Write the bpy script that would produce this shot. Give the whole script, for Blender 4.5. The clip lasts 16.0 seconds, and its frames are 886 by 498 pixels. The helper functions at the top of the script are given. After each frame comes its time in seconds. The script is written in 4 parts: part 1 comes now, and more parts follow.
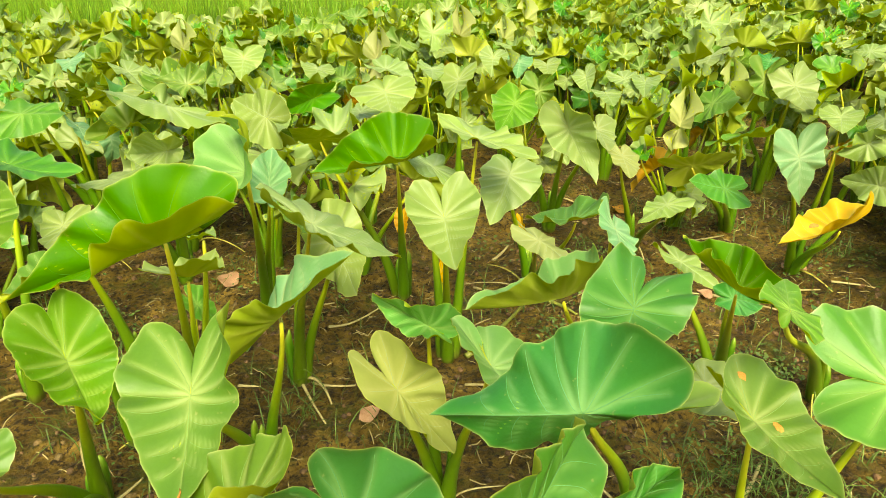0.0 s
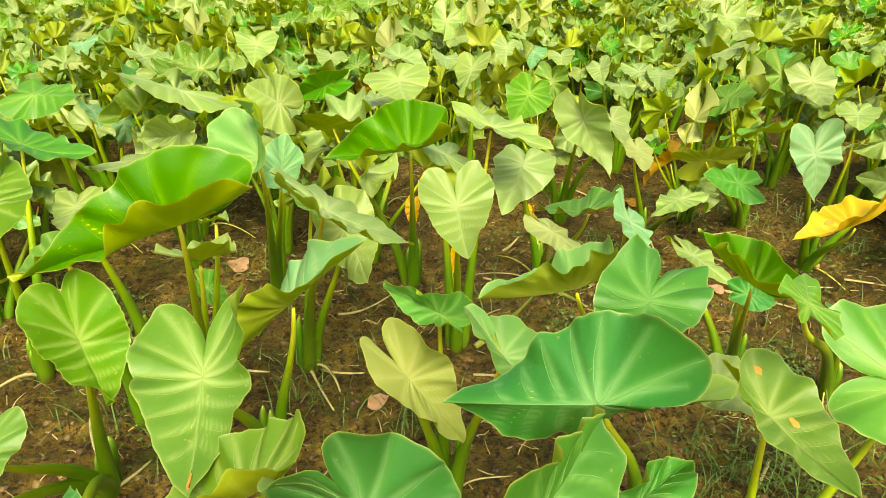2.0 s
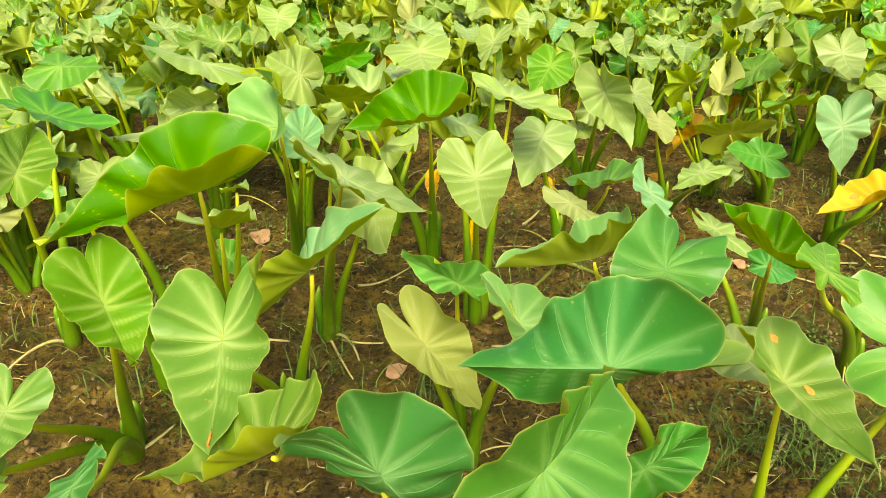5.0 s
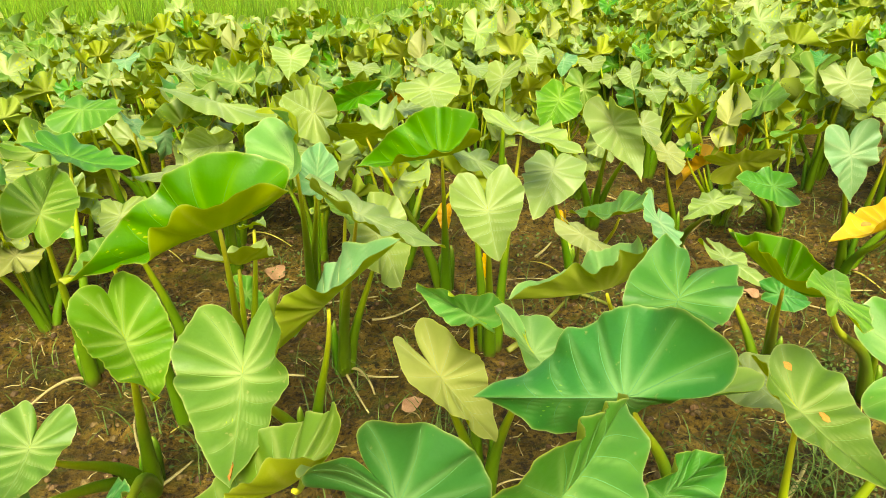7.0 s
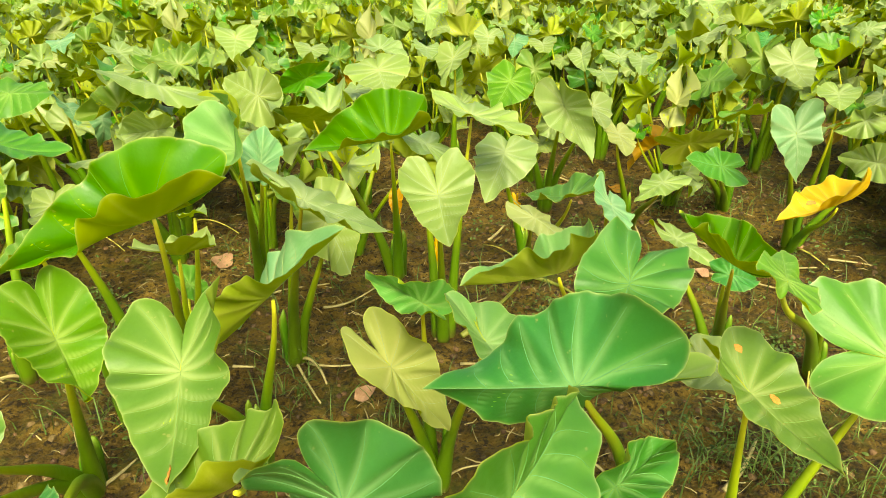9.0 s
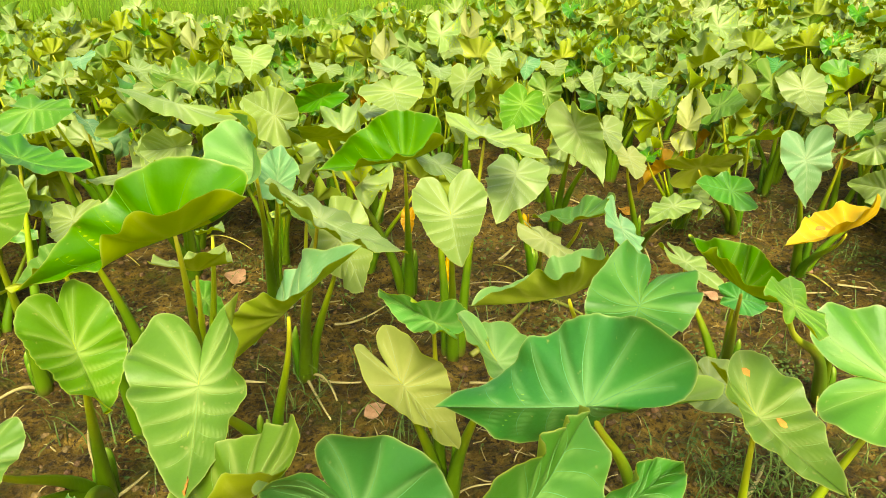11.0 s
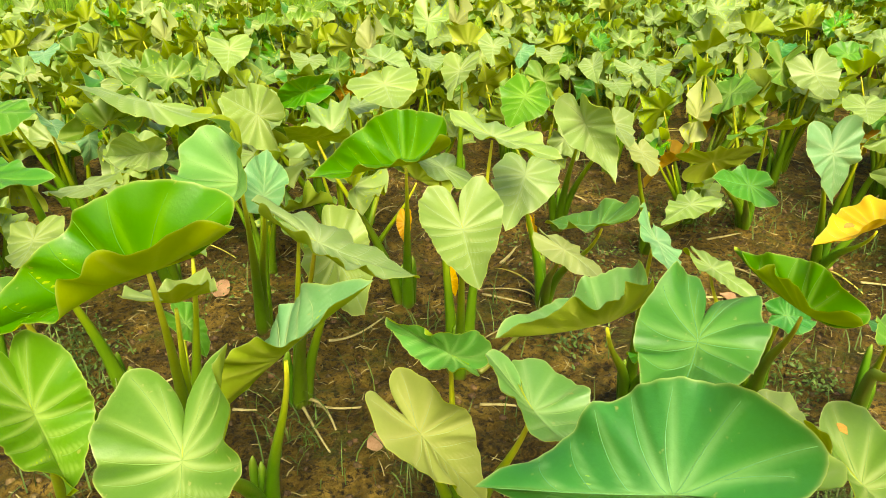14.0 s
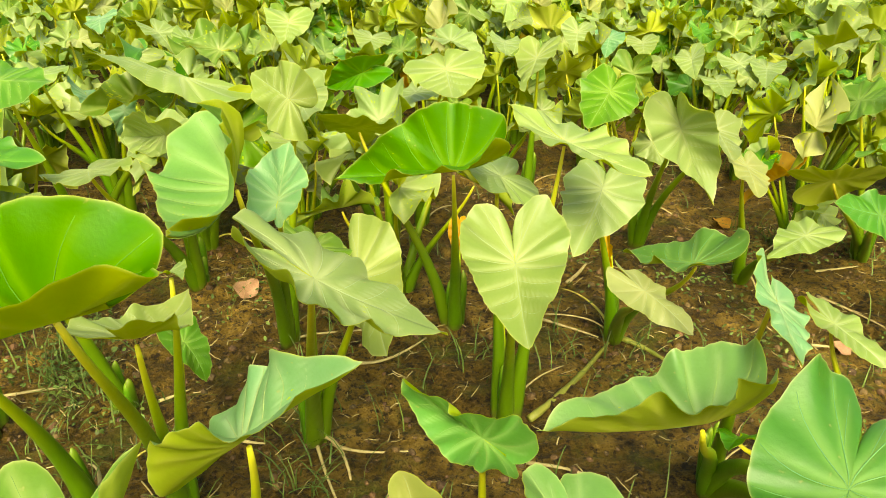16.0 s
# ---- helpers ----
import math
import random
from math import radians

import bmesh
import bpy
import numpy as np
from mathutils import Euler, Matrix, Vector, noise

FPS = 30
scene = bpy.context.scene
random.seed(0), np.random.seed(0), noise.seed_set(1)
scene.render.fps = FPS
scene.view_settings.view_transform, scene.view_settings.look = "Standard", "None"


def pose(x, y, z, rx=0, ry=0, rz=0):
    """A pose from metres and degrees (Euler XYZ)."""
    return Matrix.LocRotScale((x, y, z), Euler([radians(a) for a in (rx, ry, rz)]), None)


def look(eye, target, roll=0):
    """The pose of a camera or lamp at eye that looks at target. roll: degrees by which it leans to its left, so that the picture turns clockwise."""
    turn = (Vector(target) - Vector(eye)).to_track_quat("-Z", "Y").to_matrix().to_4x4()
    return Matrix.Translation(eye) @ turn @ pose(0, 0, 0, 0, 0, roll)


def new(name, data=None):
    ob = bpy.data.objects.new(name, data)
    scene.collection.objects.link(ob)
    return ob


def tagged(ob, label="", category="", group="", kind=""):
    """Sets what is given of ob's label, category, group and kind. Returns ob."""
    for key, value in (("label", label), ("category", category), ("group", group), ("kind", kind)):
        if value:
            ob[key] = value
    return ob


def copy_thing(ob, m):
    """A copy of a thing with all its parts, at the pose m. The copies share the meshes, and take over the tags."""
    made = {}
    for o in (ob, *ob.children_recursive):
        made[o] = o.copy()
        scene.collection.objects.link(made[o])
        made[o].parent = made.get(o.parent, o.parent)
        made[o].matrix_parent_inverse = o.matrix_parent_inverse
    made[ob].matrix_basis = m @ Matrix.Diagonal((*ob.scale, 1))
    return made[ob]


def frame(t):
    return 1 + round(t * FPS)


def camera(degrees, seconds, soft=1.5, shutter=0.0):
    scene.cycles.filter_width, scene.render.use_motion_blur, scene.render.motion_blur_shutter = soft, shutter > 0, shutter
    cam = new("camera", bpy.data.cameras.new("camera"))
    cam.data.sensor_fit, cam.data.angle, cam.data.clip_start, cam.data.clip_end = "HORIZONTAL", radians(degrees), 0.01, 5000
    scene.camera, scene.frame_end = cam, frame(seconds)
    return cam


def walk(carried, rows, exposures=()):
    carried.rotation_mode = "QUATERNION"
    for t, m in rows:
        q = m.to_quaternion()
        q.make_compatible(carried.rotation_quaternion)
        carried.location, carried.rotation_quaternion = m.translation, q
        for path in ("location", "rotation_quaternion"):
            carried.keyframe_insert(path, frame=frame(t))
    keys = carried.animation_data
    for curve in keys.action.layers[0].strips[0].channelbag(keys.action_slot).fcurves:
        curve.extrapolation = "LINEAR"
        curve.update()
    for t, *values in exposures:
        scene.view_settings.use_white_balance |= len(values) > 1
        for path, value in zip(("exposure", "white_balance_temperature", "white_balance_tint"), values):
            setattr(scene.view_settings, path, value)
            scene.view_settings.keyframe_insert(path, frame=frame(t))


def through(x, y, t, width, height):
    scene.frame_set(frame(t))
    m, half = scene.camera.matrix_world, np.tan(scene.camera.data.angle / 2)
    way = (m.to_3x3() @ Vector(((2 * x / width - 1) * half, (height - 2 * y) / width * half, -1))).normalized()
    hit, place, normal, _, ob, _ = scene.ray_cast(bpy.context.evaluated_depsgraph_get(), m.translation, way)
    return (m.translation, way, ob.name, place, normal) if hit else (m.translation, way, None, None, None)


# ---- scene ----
cam = camera(62.9, 16.0, soft=0.45)
PATH = [
    (0, (0.138, 0.041, 1.552), (0.041, 1.847, 0.699), -0.2),
    (0.5, (0.134, 0.033, 1.539), (0.023, 1.824, 0.655), 1.3),
    (1, (0.134, 0.034, 1.534), (0.001, 1.821, 0.644), 0.6),
    (1.5, (0.131, 0.042, 1.542), (0.011, 1.847, 0.689), 0.1),
    (2, (0.123, 0.046, 1.541), (0.007, 1.841, 0.666), 0.7),
    (2.5, (0.125, 0.042, 1.548), (-0.008, 1.85, 0.702), 0.3),
    (3, (0.123, 0.038, 1.547), (-0.011, 1.844, 0.698), 0.8),
    (3.5, (0.119, 0.023, 1.545), (-0.082, 1.808, 0.665), 0.5),
    (4, (0.123, 0.028, 1.532), (-0.077, 1.787, 0.6), 0.0),
    (4.2, (0.129, 0.033, 1.526), (-0.059, 1.789, 0.587), -0.1),
    (6.3, (0.137, 0.017, 1.533), (-0.034, 1.814, 0.672), 0.4),
    (6.5, (0.134, 0.013, 1.536), (-0.058, 1.814, 0.688), 0.3),
    (7, (0.133, 0.006, 1.538), (-0.077, 1.805, 0.69), -1.1),
    (7.5, (0.145, 0.025, 1.537), (-0.041, 1.822, 0.68), -1.7),
    (8, (0.145, 0.046, 1.528), (0.044, 1.833, 0.635), -0.2),
    (8.5, (0.146, 0.049, 1.525), (0.03, 1.841, 0.645), -0.8),
    (9, (0.145, 0.051, 1.525), (0.057, 1.839, 0.633), -0.4),
    (9.2, (0.147, 0.05, 1.522), (0.045, 1.832, 0.619), -0.8),
    (11.3, (0.136, 0.023, 1.544), (0.023, 1.833, 0.701), 0.2),
    (11.5, (0.138, 0.026, 1.541), (0.02, 1.832, 0.69), -0.1),
    (12, (0.15, 0.0, 1.551), (0.023, 1.815, 0.72), -1.3),
    (12.5, (0.173, -0.01, 1.545), (0.03, 1.778, 0.66), -2.2),
    (13, (0.15, 0.045, 1.554), (-0.069, 1.839, 0.697), -1.9),
    (13.5, (0.067, 0.199, 1.544), (-0.111, 2.01, 0.714), -1.6),
    (14, (0.046, 0.262, 1.519), (-0.014, 2.056, 0.637), -0.4),
    (14.5, (0.034, 0.306, 1.506), (-0.02, 2.076, 0.577), 0.1),
    (15, (0.066, 0.476, 1.474), (-0.089, 2.227, 0.52), 0.9),
    (15.5, (0.098, 0.65, 1.434), (-0.106, 2.38, 0.452), -0.1),
    (16, (0.077, 0.673, 1.431), (-0.175, 2.431, 0.511), 0.9),
]
EXPOSURES = [(0.0, 0.91, 8250, -1), (14.5, 0.91, 8250, -1), (14.9, 0.93, 9300, 6), (15.5, 0.93, 9150, 5), (16.0, 0.93, 8800, 3)]
walk(cam, [(t, look(eye, target, roll)) for t, eye, target, roll in PATH], EXPOSURES)

# ---- light ----
world = bpy.data.worlds.new("sky")
scene.world = world
world.use_nodes = True
wn = world.node_tree.nodes
sky = wn.new("ShaderNodeTexSky")
sky.sky_type = "NISHITA"
sky.sun_disc = False
sky.sun_elevation, sky.sun_rotation = radians(50), radians(168)
sky.air_density, sky.dust_density, sky.ozone_density = 1.0, 4.0, 1.0
wn["Background"].inputs["Strength"].default_value = 0.16
world.node_tree.links.new(sky.outputs["Color"], wn["Background"].inputs["Color"])

lamp = bpy.data.lights.new("sun", "SUN")
lamp.energy, lamp.angle, lamp.color = 2.9, radians(25), (1.0, 0.95, 0.84)
sun = new("sun", lamp)
sun.matrix_world = pose(0, 0, 10, 40, 0, 12)


# ---- materials ----
class Nodes:
    """A small helper for writing node materials."""

    def __init__(self, name):
        self.mat = bpy.data.materials.new(name)
        self.mat.use_nodes = True
        self.tree = self.mat.node_tree
        self.tree.nodes.clear()
        self.out = self.node("ShaderNodeOutputMaterial")

    def node(self, kind, **values):
        n = self.tree.nodes.new(kind)
        for key, value in values.items():
            n.inputs[key.replace("_", " ")].default_value = value
        return n

    def link(self, a, b):
        self.tree.links.new(a, b)

    def coords(self, which="Object"):
        return self.node("ShaderNodeTexCoord").outputs[which]

    def noise(self, scale, detail=4.0, rough=0.55, which="Object"):
        n = self.node("ShaderNodeTexNoise", Scale=scale, Detail=detail, Roughness=rough)
        self.link(self.coords(which), n.inputs["Vector"])
        return n.outputs["Fac"]

    def ramp(self, fac, stops):
        n = self.node("ShaderNodeValToRGB")
        els = n.color_ramp.elements
        while len(els) < len(stops):
            els.new(0.5)
        for el, (at, col) in zip(els, stops):
            el.position, el.color = at, (*col, 1.0)
        self.link(fac, n.inputs["Fac"])
        return n.outputs["Color"]

    def mix(self, fac, a, b, blend="MIX"):
        n = self.node("ShaderNodeMix")
        n.data_type, n.blend_type = "RGBA", blend
        for value, socket in ((fac, n.inputs[0]), (a, n.inputs[6]), (b, n.inputs[7])):
            if isinstance(value, (int, float)):
                socket.default_value = value
            elif isinstance(value, tuple):
                socket.default_value = (*value, 1.0)
            else:
                self.link(value, socket)
        return n.outputs[2]

    def math(self, op, a, b=0.5, clamp=False):
        n = self.node("ShaderNodeMath")
        n.operation, n.use_clamp = op, clamp
        for value, socket in ((a, n.inputs[0]), (b, n.inputs[1])):
            if isinstance(value, (int, float)):
                socket.default_value = value
            else:
                self.link(value, socket)
        return n.outputs[0]

    def hsv(self, color, hue, sat, val):
        n = self.node("ShaderNodeHueSaturation")
        for value, key in ((hue, "Hue"), (sat, "Saturation"), (val, "Value")):
            if isinstance(value, (int, float)):
                n.inputs[key].default_value = value
            else:
                self.link(value, n.inputs[key])
        self.link(color, n.inputs["Color"])
        return n.outputs["Color"]

    def attr(self, name):
        n = self.node("ShaderNodeAttribute")
        n.attribute_name = name
        return n.outputs["Fac"]

    def random(self):
        return self.node("ShaderNodeObjectInfo").outputs["Random"]

    def span(self, fac, low, high):
        n = self.node("ShaderNodeMapRange")
        n.inputs["To Min"].default_value, n.inputs["To Max"].default_value = low, high
        self.link(fac, n.inputs["Value"])
        return n.outputs[0]

    def bump(self, height, strength, distance):
        n = self.node("ShaderNodeBump", Strength=strength, Distance=distance)
        self.link(height, n.inputs["Height"])
        return n.outputs["Normal"]

    def surface(self, color, rough=0.5, normal=None, translucent=0.0, spec=0.5, through=None):
        p = self.node("ShaderNodeBsdfPrincipled")
        self.link(color, p.inputs["Base Color"])
        if isinstance(rough, float):
            p.inputs["Roughness"].default_value = rough
        else:
            self.link(rough, p.inputs["Roughness"])
        p.inputs["Specular IOR Level"].default_value = spec
        if normal is not None:
            self.link(normal, p.inputs["Normal"])
        last = p.outputs[0]
        if translucent:
            t = self.node("ShaderNodeBsdfTranslucent")
            self.link(through or color, t.inputs["Color"])
            if normal is not None:
                self.link(normal, t.inputs["Normal"])
            m = self.node("ShaderNodeMixShader", Fac=translucent)
            self.link(last, m.inputs[1])
            self.link(t.outputs[0], m.inputs[2])
            last = m.outputs[0]
        self.link(last, self.out.inputs["Surface"])
        return self.mat


def leaf_material(name, dark, light, vein, pale, rough, translucent, island=False):
    n = Nodes(name)
    blotch = n.noise(7.0, 3.0)
    fine = n.noise(160.0, 3.0, 0.7)
    base = n.ramp(blotch, [(0.3, dark), (0.7, light)])
    base = n.mix(n.span(fine, -0.1, 0.40), base, pale)
    base = n.mix(n.ramp(n.noise(26.0, 6.0, 0.7), [(0.55, (0.0, 0.0, 0.0)), (0.75, (0.35, 0.35, 0.35))]), base, dark)
    base = n.mix(n.math("MULTIPLY", n.attr("puff"), 0.42), base, dark)
    freckle = n.ramp(n.noise(70.0, 2.0, 0.5), [(0.70, (0.0, 0.0, 0.0)), (0.76, (0.55, 0.55, 0.55))])
    base = n.mix(freckle, base, (0.40, 0.34, 0.10))
    edge = n.math("POWER", n.attr("edge"), 80.0, True)
    base = n.mix(n.math("MULTIPLY", edge, 0.6), base, (0.58, 0.63, 0.22))
    base = n.mix(n.math("MULTIPLY", n.attr("vein"), 0.62), base, vein)
    if island:
        vary = n.node("ShaderNodeNewGeometry").outputs["Random Per Island"]
    else:
        vary = n.random()
    base = n.hsv(base, n.span(vary, 0.487, 0.508), n.span(n.math("FRACT", n.math("MULTIPLY", vary, 7.3)), 0.94, 1.06),
                 n.span(n.math("FRACT", n.math("MULTIPLY", vary, 3.7)), 0.88, 1.1))
    through = n.hsv(n.mix(0.5, base, (0.62, 0.62, 0.02)), 0.5, 1.1, 1.35)
    height = n.math("ADD", n.math("MULTIPLY", fine, 0.25), n.noise(38.0, 2.0))
    return n.surface(base, n.span(blotch, rough - 0.06, rough + 0.1), n.bump(height, 0.35, 0.004), translucent, 0.45, through)


def mud_material():
    n = Nodes("wet_mud")
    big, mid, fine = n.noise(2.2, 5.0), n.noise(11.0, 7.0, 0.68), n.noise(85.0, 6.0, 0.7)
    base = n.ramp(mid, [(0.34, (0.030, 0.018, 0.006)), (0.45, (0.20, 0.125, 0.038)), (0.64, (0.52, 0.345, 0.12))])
    wet = n.ramp(big, [(0.46, (0.0, 0.0, 0.0)), (0.56, (1.0, 1.0, 1.0))])
    base = n.mix(wet, n.hsv(base, 0.5, 1.05, 0.42), base)
    base = n.mix(n.ramp(fine, [(0.45, (0.0, 0.0, 0.0)), (0.7, (0.6, 0.6, 0.6))]), base, (0.34, 0.215, 0.078))
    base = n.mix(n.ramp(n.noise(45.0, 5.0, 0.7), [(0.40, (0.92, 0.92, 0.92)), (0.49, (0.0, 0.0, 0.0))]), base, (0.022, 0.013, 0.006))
    green = n.ramp(n.noise(5.0, 6.0, 0.7), [(0.52, (0.0, 0.0, 0.0)), (0.68, (0.7, 0.7, 0.7))])
    base = n.mix(green, base, (0.13, 0.15, 0.03))
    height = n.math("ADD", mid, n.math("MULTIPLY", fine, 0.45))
    return n.surface(n.hsv(base, 0.508, 1.15, 0.86), n.span(mid, 0.30, 0.85), n.bump(height, 1.0, 0.08), spec=0.35)


def stem_material(name, low, high, tip):
    n = Nodes(name)
    streak = n.node("ShaderNodeTexNoise", Scale=9.0, Detail=4.0)
    m = n.node("ShaderNodeMapping")
    m.inputs["Scale"].default_value = (9.0, 9.0, 0.5)
    n.link(n.coords(), m.inputs["Vector"])
    n.link(m.outputs[0], streak.inputs["Vector"])
    base = n.ramp(n.attr("along"), [(0.0, (0.26, 0.22, 0.05)), (0.07, low), (0.35, low), (0.72, high), (1.0, tip)])
    base = n.mix(n.math("MULTIPLY", streak.outputs["Fac"], 0.4), base, n.hsv(base, 0.5, 1.0, 0.5))
    base = n.hsv(base, n.span(n.random(), 0.485, 0.51), 1.0, n.span(n.random(), 0.8, 1.2))
    return n.surface(base, 0.38, n.bump(streak.outputs["Fac"], 0.3, 0.003), 0.12)


def plain_material(name, dark, light, scale=20.0, rough=0.7, translucent=0.0, island=False):
    n = Nodes(name)
    a, b = n.noise(scale, 4.0), n.noise(scale * 8, 3.0)
    base = n.ramp(n.math("ADD", n.math("MULTIPLY", a, 0.7), n.math("MULTIPLY", b, 0.3)), [(0.3, dark), (0.7, light)])
    if island:
        vary = n.node("ShaderNodeNewGeometry").outputs["Random Per Island"]
        base = n.hsv(base, n.span(vary, 0.48, 0.515), 1.0, n.span(n.math("FRACT", n.math("MULTIPLY", vary, 5.1)), 0.6, 1.3))
    return n.surface(base, rough, n.bump(b, 0.4, 0.003), translucent)


PALE, LIME, FRESH, WAXY, YELLOW, TAN, BLUE = "pale", "lime", "fresh", "waxy", "yellow", "tan", "blue"
MINT, MEADOW, LEAFY = "mint", "meadow", "leafy"
SHADES = {
    PALE: ((0.168, 0.292, 0.060), (0.275, 0.385, 0.108), (0.48, 0.57, 0.26), (0.345, 0.435, 0.158), 0.40, 0.32),
    LIME: ((0.064, 0.195, 0.009), (0.126, 0.270, 0.024), (0.40, 0.50, 0.16), (0.19, 0.335, 0.052), 0.40, 0.32),
    TAN: ((0.25, 0.32, 0.085), (0.35, 0.40, 0.130), (0.48, 0.51, 0.22), (0.41, 0.43, 0.17), 0.46, 0.30),
    BLUE: ((0.095, 0.30, 0.100), (0.19, 0.41, 0.170), (0.38, 0.56, 0.30), (0.30, 0.49, 0.26), 0.38, 0.26),
    FRESH: ((0.022, 0.185, 0.003), (0.052, 0.265, 0.006), (0.17, 0.40, 0.04), (0.070, 0.29, 0.012), 0.36, 0.32),
    WAXY: ((0.014, 0.155, 0.016), (0.042, 0.245, 0.032), (0.24, 0.46, 0.16), (0.100, 0.310, 0.080), 0.40, 0.26),
    MINT: ((0.075, 0.265, 0.045), (0.150, 0.365, 0.085), (0.34, 0.54, 0.20), (0.24, 0.44, 0.14), 0.38, 0.28),
    MEADOW: ((0.026, 0.175, 0.009), (0.058, 0.250, 0.020), (0.20, 0.41, 0.09), (0.092, 0.285, 0.040), 0.42, 0.30),
    LEAFY: ((0.052, 0.220, 0.006), (0.100, 0.295, 0.016), (0.30, 0.48, 0.10), (0.15, 0.35, 0.040), 0.40, 0.32),
    YELLOW: ((0.60, 0.31, 0.010), (0.86, 0.60, 0.03), (0.84, 0.66, 0.10), (0.82, 0.55, 0.04), 0.55, 0.45),
}
# The paler, yellower lower skin.
LOWER = {
    PALE: ((0.30, 0.42, 0.016), (0.44, 0.53, 0.035), (0.54, 0.59, 0.12), (0.47, 0.54, 0.06), 0.55, 0.50),
    WAXY: ((0.24, 0.40, 0.07), (0.34, 0.48, 0.11), (0.46, 0.56, 0.20), (0.38, 0.50, 0.15), 0.55, 0.50),
}
UNDER = {key: leaf_material(key + "_leaf_underside", *values) for key, values in LOWER.items()}
UNDER[MINT] = UNDER[MEADOW] = UNDER[LEAFY] = UNDER[LIME] = UNDER[TAN] = UNDER[FRESH] = UNDER[BLUE] = UNDER[PALE]
LEAF = {key: leaf_material(key + "_leaf_blade", *values) for key, values in SHADES.items()}
LEAF_FAR = leaf_material("field_leaf_blade", *SHADES[PALE], island=True)
UNDER[YELLOW] = LEAF[YELLOW]
VEIN = {
    PALE: plain_material("pale_vein", (0.36, 0.48, 0.16), (0.43, 0.54, 0.20), 30.0, 0.45, 0.3),
    FRESH: plain_material("fresh_vein", (0.12, 0.34, 0.03), (0.17, 0.40, 0.05), 30.0, 0.45, 0.3),
    WAXY: plain_material("waxy_vein", (0.13, 0.36, 0.09), (0.19, 0.42, 0.13), 30.0, 0.45, 0.3),
    YELLOW: plain_material("yellow_vein", (0.60, 0.42, 0.08), (0.70, 0.55, 0.15), 30.0, 0.5, 0.25),
}
VEIN[TAN] = VEIN[BLUE] = VEIN[PALE]
VEIN[MEADOW] = VEIN[WAXY]
VEIN[LIME] = plain_material("lime_vein", (0.26, 0.44, 0.07), (0.33, 0.49, 0.11), 30.0, 0.5, 0.35)
VEIN[MINT] = VEIN[LEAFY] = VEIN[LIME]
STEM = stem_material("petiole_skin", (0.13, 0.29, 0.010), (0.43, 0.55, 0.020), (0.76, 0.70, 0.05))
SHEATH = stem_material("sheath_skin", (0.06, 0.17, 0.007), (0.10, 0.26, 0.010), (0.26, 0.40, 0.03))
MUD = mud_material()
CLOD = plain_material("soil_clod", (0.040, 0.023, 0.007), (0.17, 0.104, 0.032), 30.0, 0.8, island=True)
STRAW = plain_material("dry_stalk", (0.28, 0.22, 0.08), (0.52, 0.45, 0.19), 25.0, 0.7)
SPENT = plain_material("spent_stalk", (0.46, 0.44, 0.06), (0.66, 0.58, 0.14), 25.0, 0.6, 0.1)
SUNK = plain_material("sunken_stalk", (0.15, 0.19, 0.025), (0.30, 0.31, 0.05), 18.0, 0.5, 0.1)
DRY = plain_material("dry_leaf", (0.34, 0.17, 0.08), (0.62, 0.38, 0.22), 25.0, 0.8, 0.2)
WITHER = plain_material("withered_orange", (0.55, 0.22, 0.02), (0.75, 0.42, 0.05), 40.0, 0.7, 0.3)
SCAR = plain_material("blight_spot", (0.60, 0.19, 0.02), (0.76, 0.36, 0.07), 60.0, 0.8, 0.2)
WEED = plain_material("weed_green", (0.06, 0.13, 0.02), (0.20, 0.30, 0.06), 12.0, 0.6, 0.3, island=True)
PADDY = plain_material("paddy_blade", (0.11, 0.27, 0.010), (0.28, 0.47, 0.030), 3.0, 0.5, 0.4, island=True)


# ---- shapes ----
RIM = [(0, 1.0), (8, 0.90), (17, 0.755), (32, 0.645), (48, 0.57), (70, 0.545), (92, 0.56), (110, 0.60), (124, 0.645),
       (140, 0.70), (152, 0.72), (161, 0.66), (168, 0.53), (174, 0.37), (180, 0.24)]


def rim(theta):
    """The blade's outline: how far the edge lies from the stalk's joint, in the direction theta (0: the tip)."""
    deg = np.abs(np.degrees((theta + np.pi) % (2 * np.pi) - np.pi))
    xs, ys = np.array(RIM, float).T
    m = np.gradient(ys, xs)
    i = np.clip(np.searchsorted(xs, deg, "right") - 1, 0, len(xs) - 2)
    h = xs[i + 1] - xs[i]
    s = (deg - xs[i]) / h
    return ((2 * s**3 - 3 * s**2 + 1) * ys[i] + (s**3 - 2 * s**2 + s) * h * m[i]
            + (3 * s**2 - 2 * s**3) * ys[i + 1] + (s**3 - s**2) * h * m[i + 1])


# Veins on the flat blade: from, to, thickness.
VEINS = [((0, 0), (0, 0.97), 1.0)]
for side in (-1, 1):
    VEINS += [((0, 0), (side * 0.31, -0.60), 0.75), ((0, 0), (side * 0.47, -0.33), 0.6), ((0, 0), (side * 0.53, -0.05), 0.6),
              ((0, 0.02), (side * 0.50, 0.16), 0.55), ((0, 0.17), (side * 0.43, 0.34), 0.5), ((0, 0.33), (side * 0.32, 0.50), 0.45),
              ((0, 0.50), (side * 0.22, 0.66), 0.4), ((side * 0.10, -0.20), (side * 0.16, -0.50), 0.4)]


GROOVE = 0.003


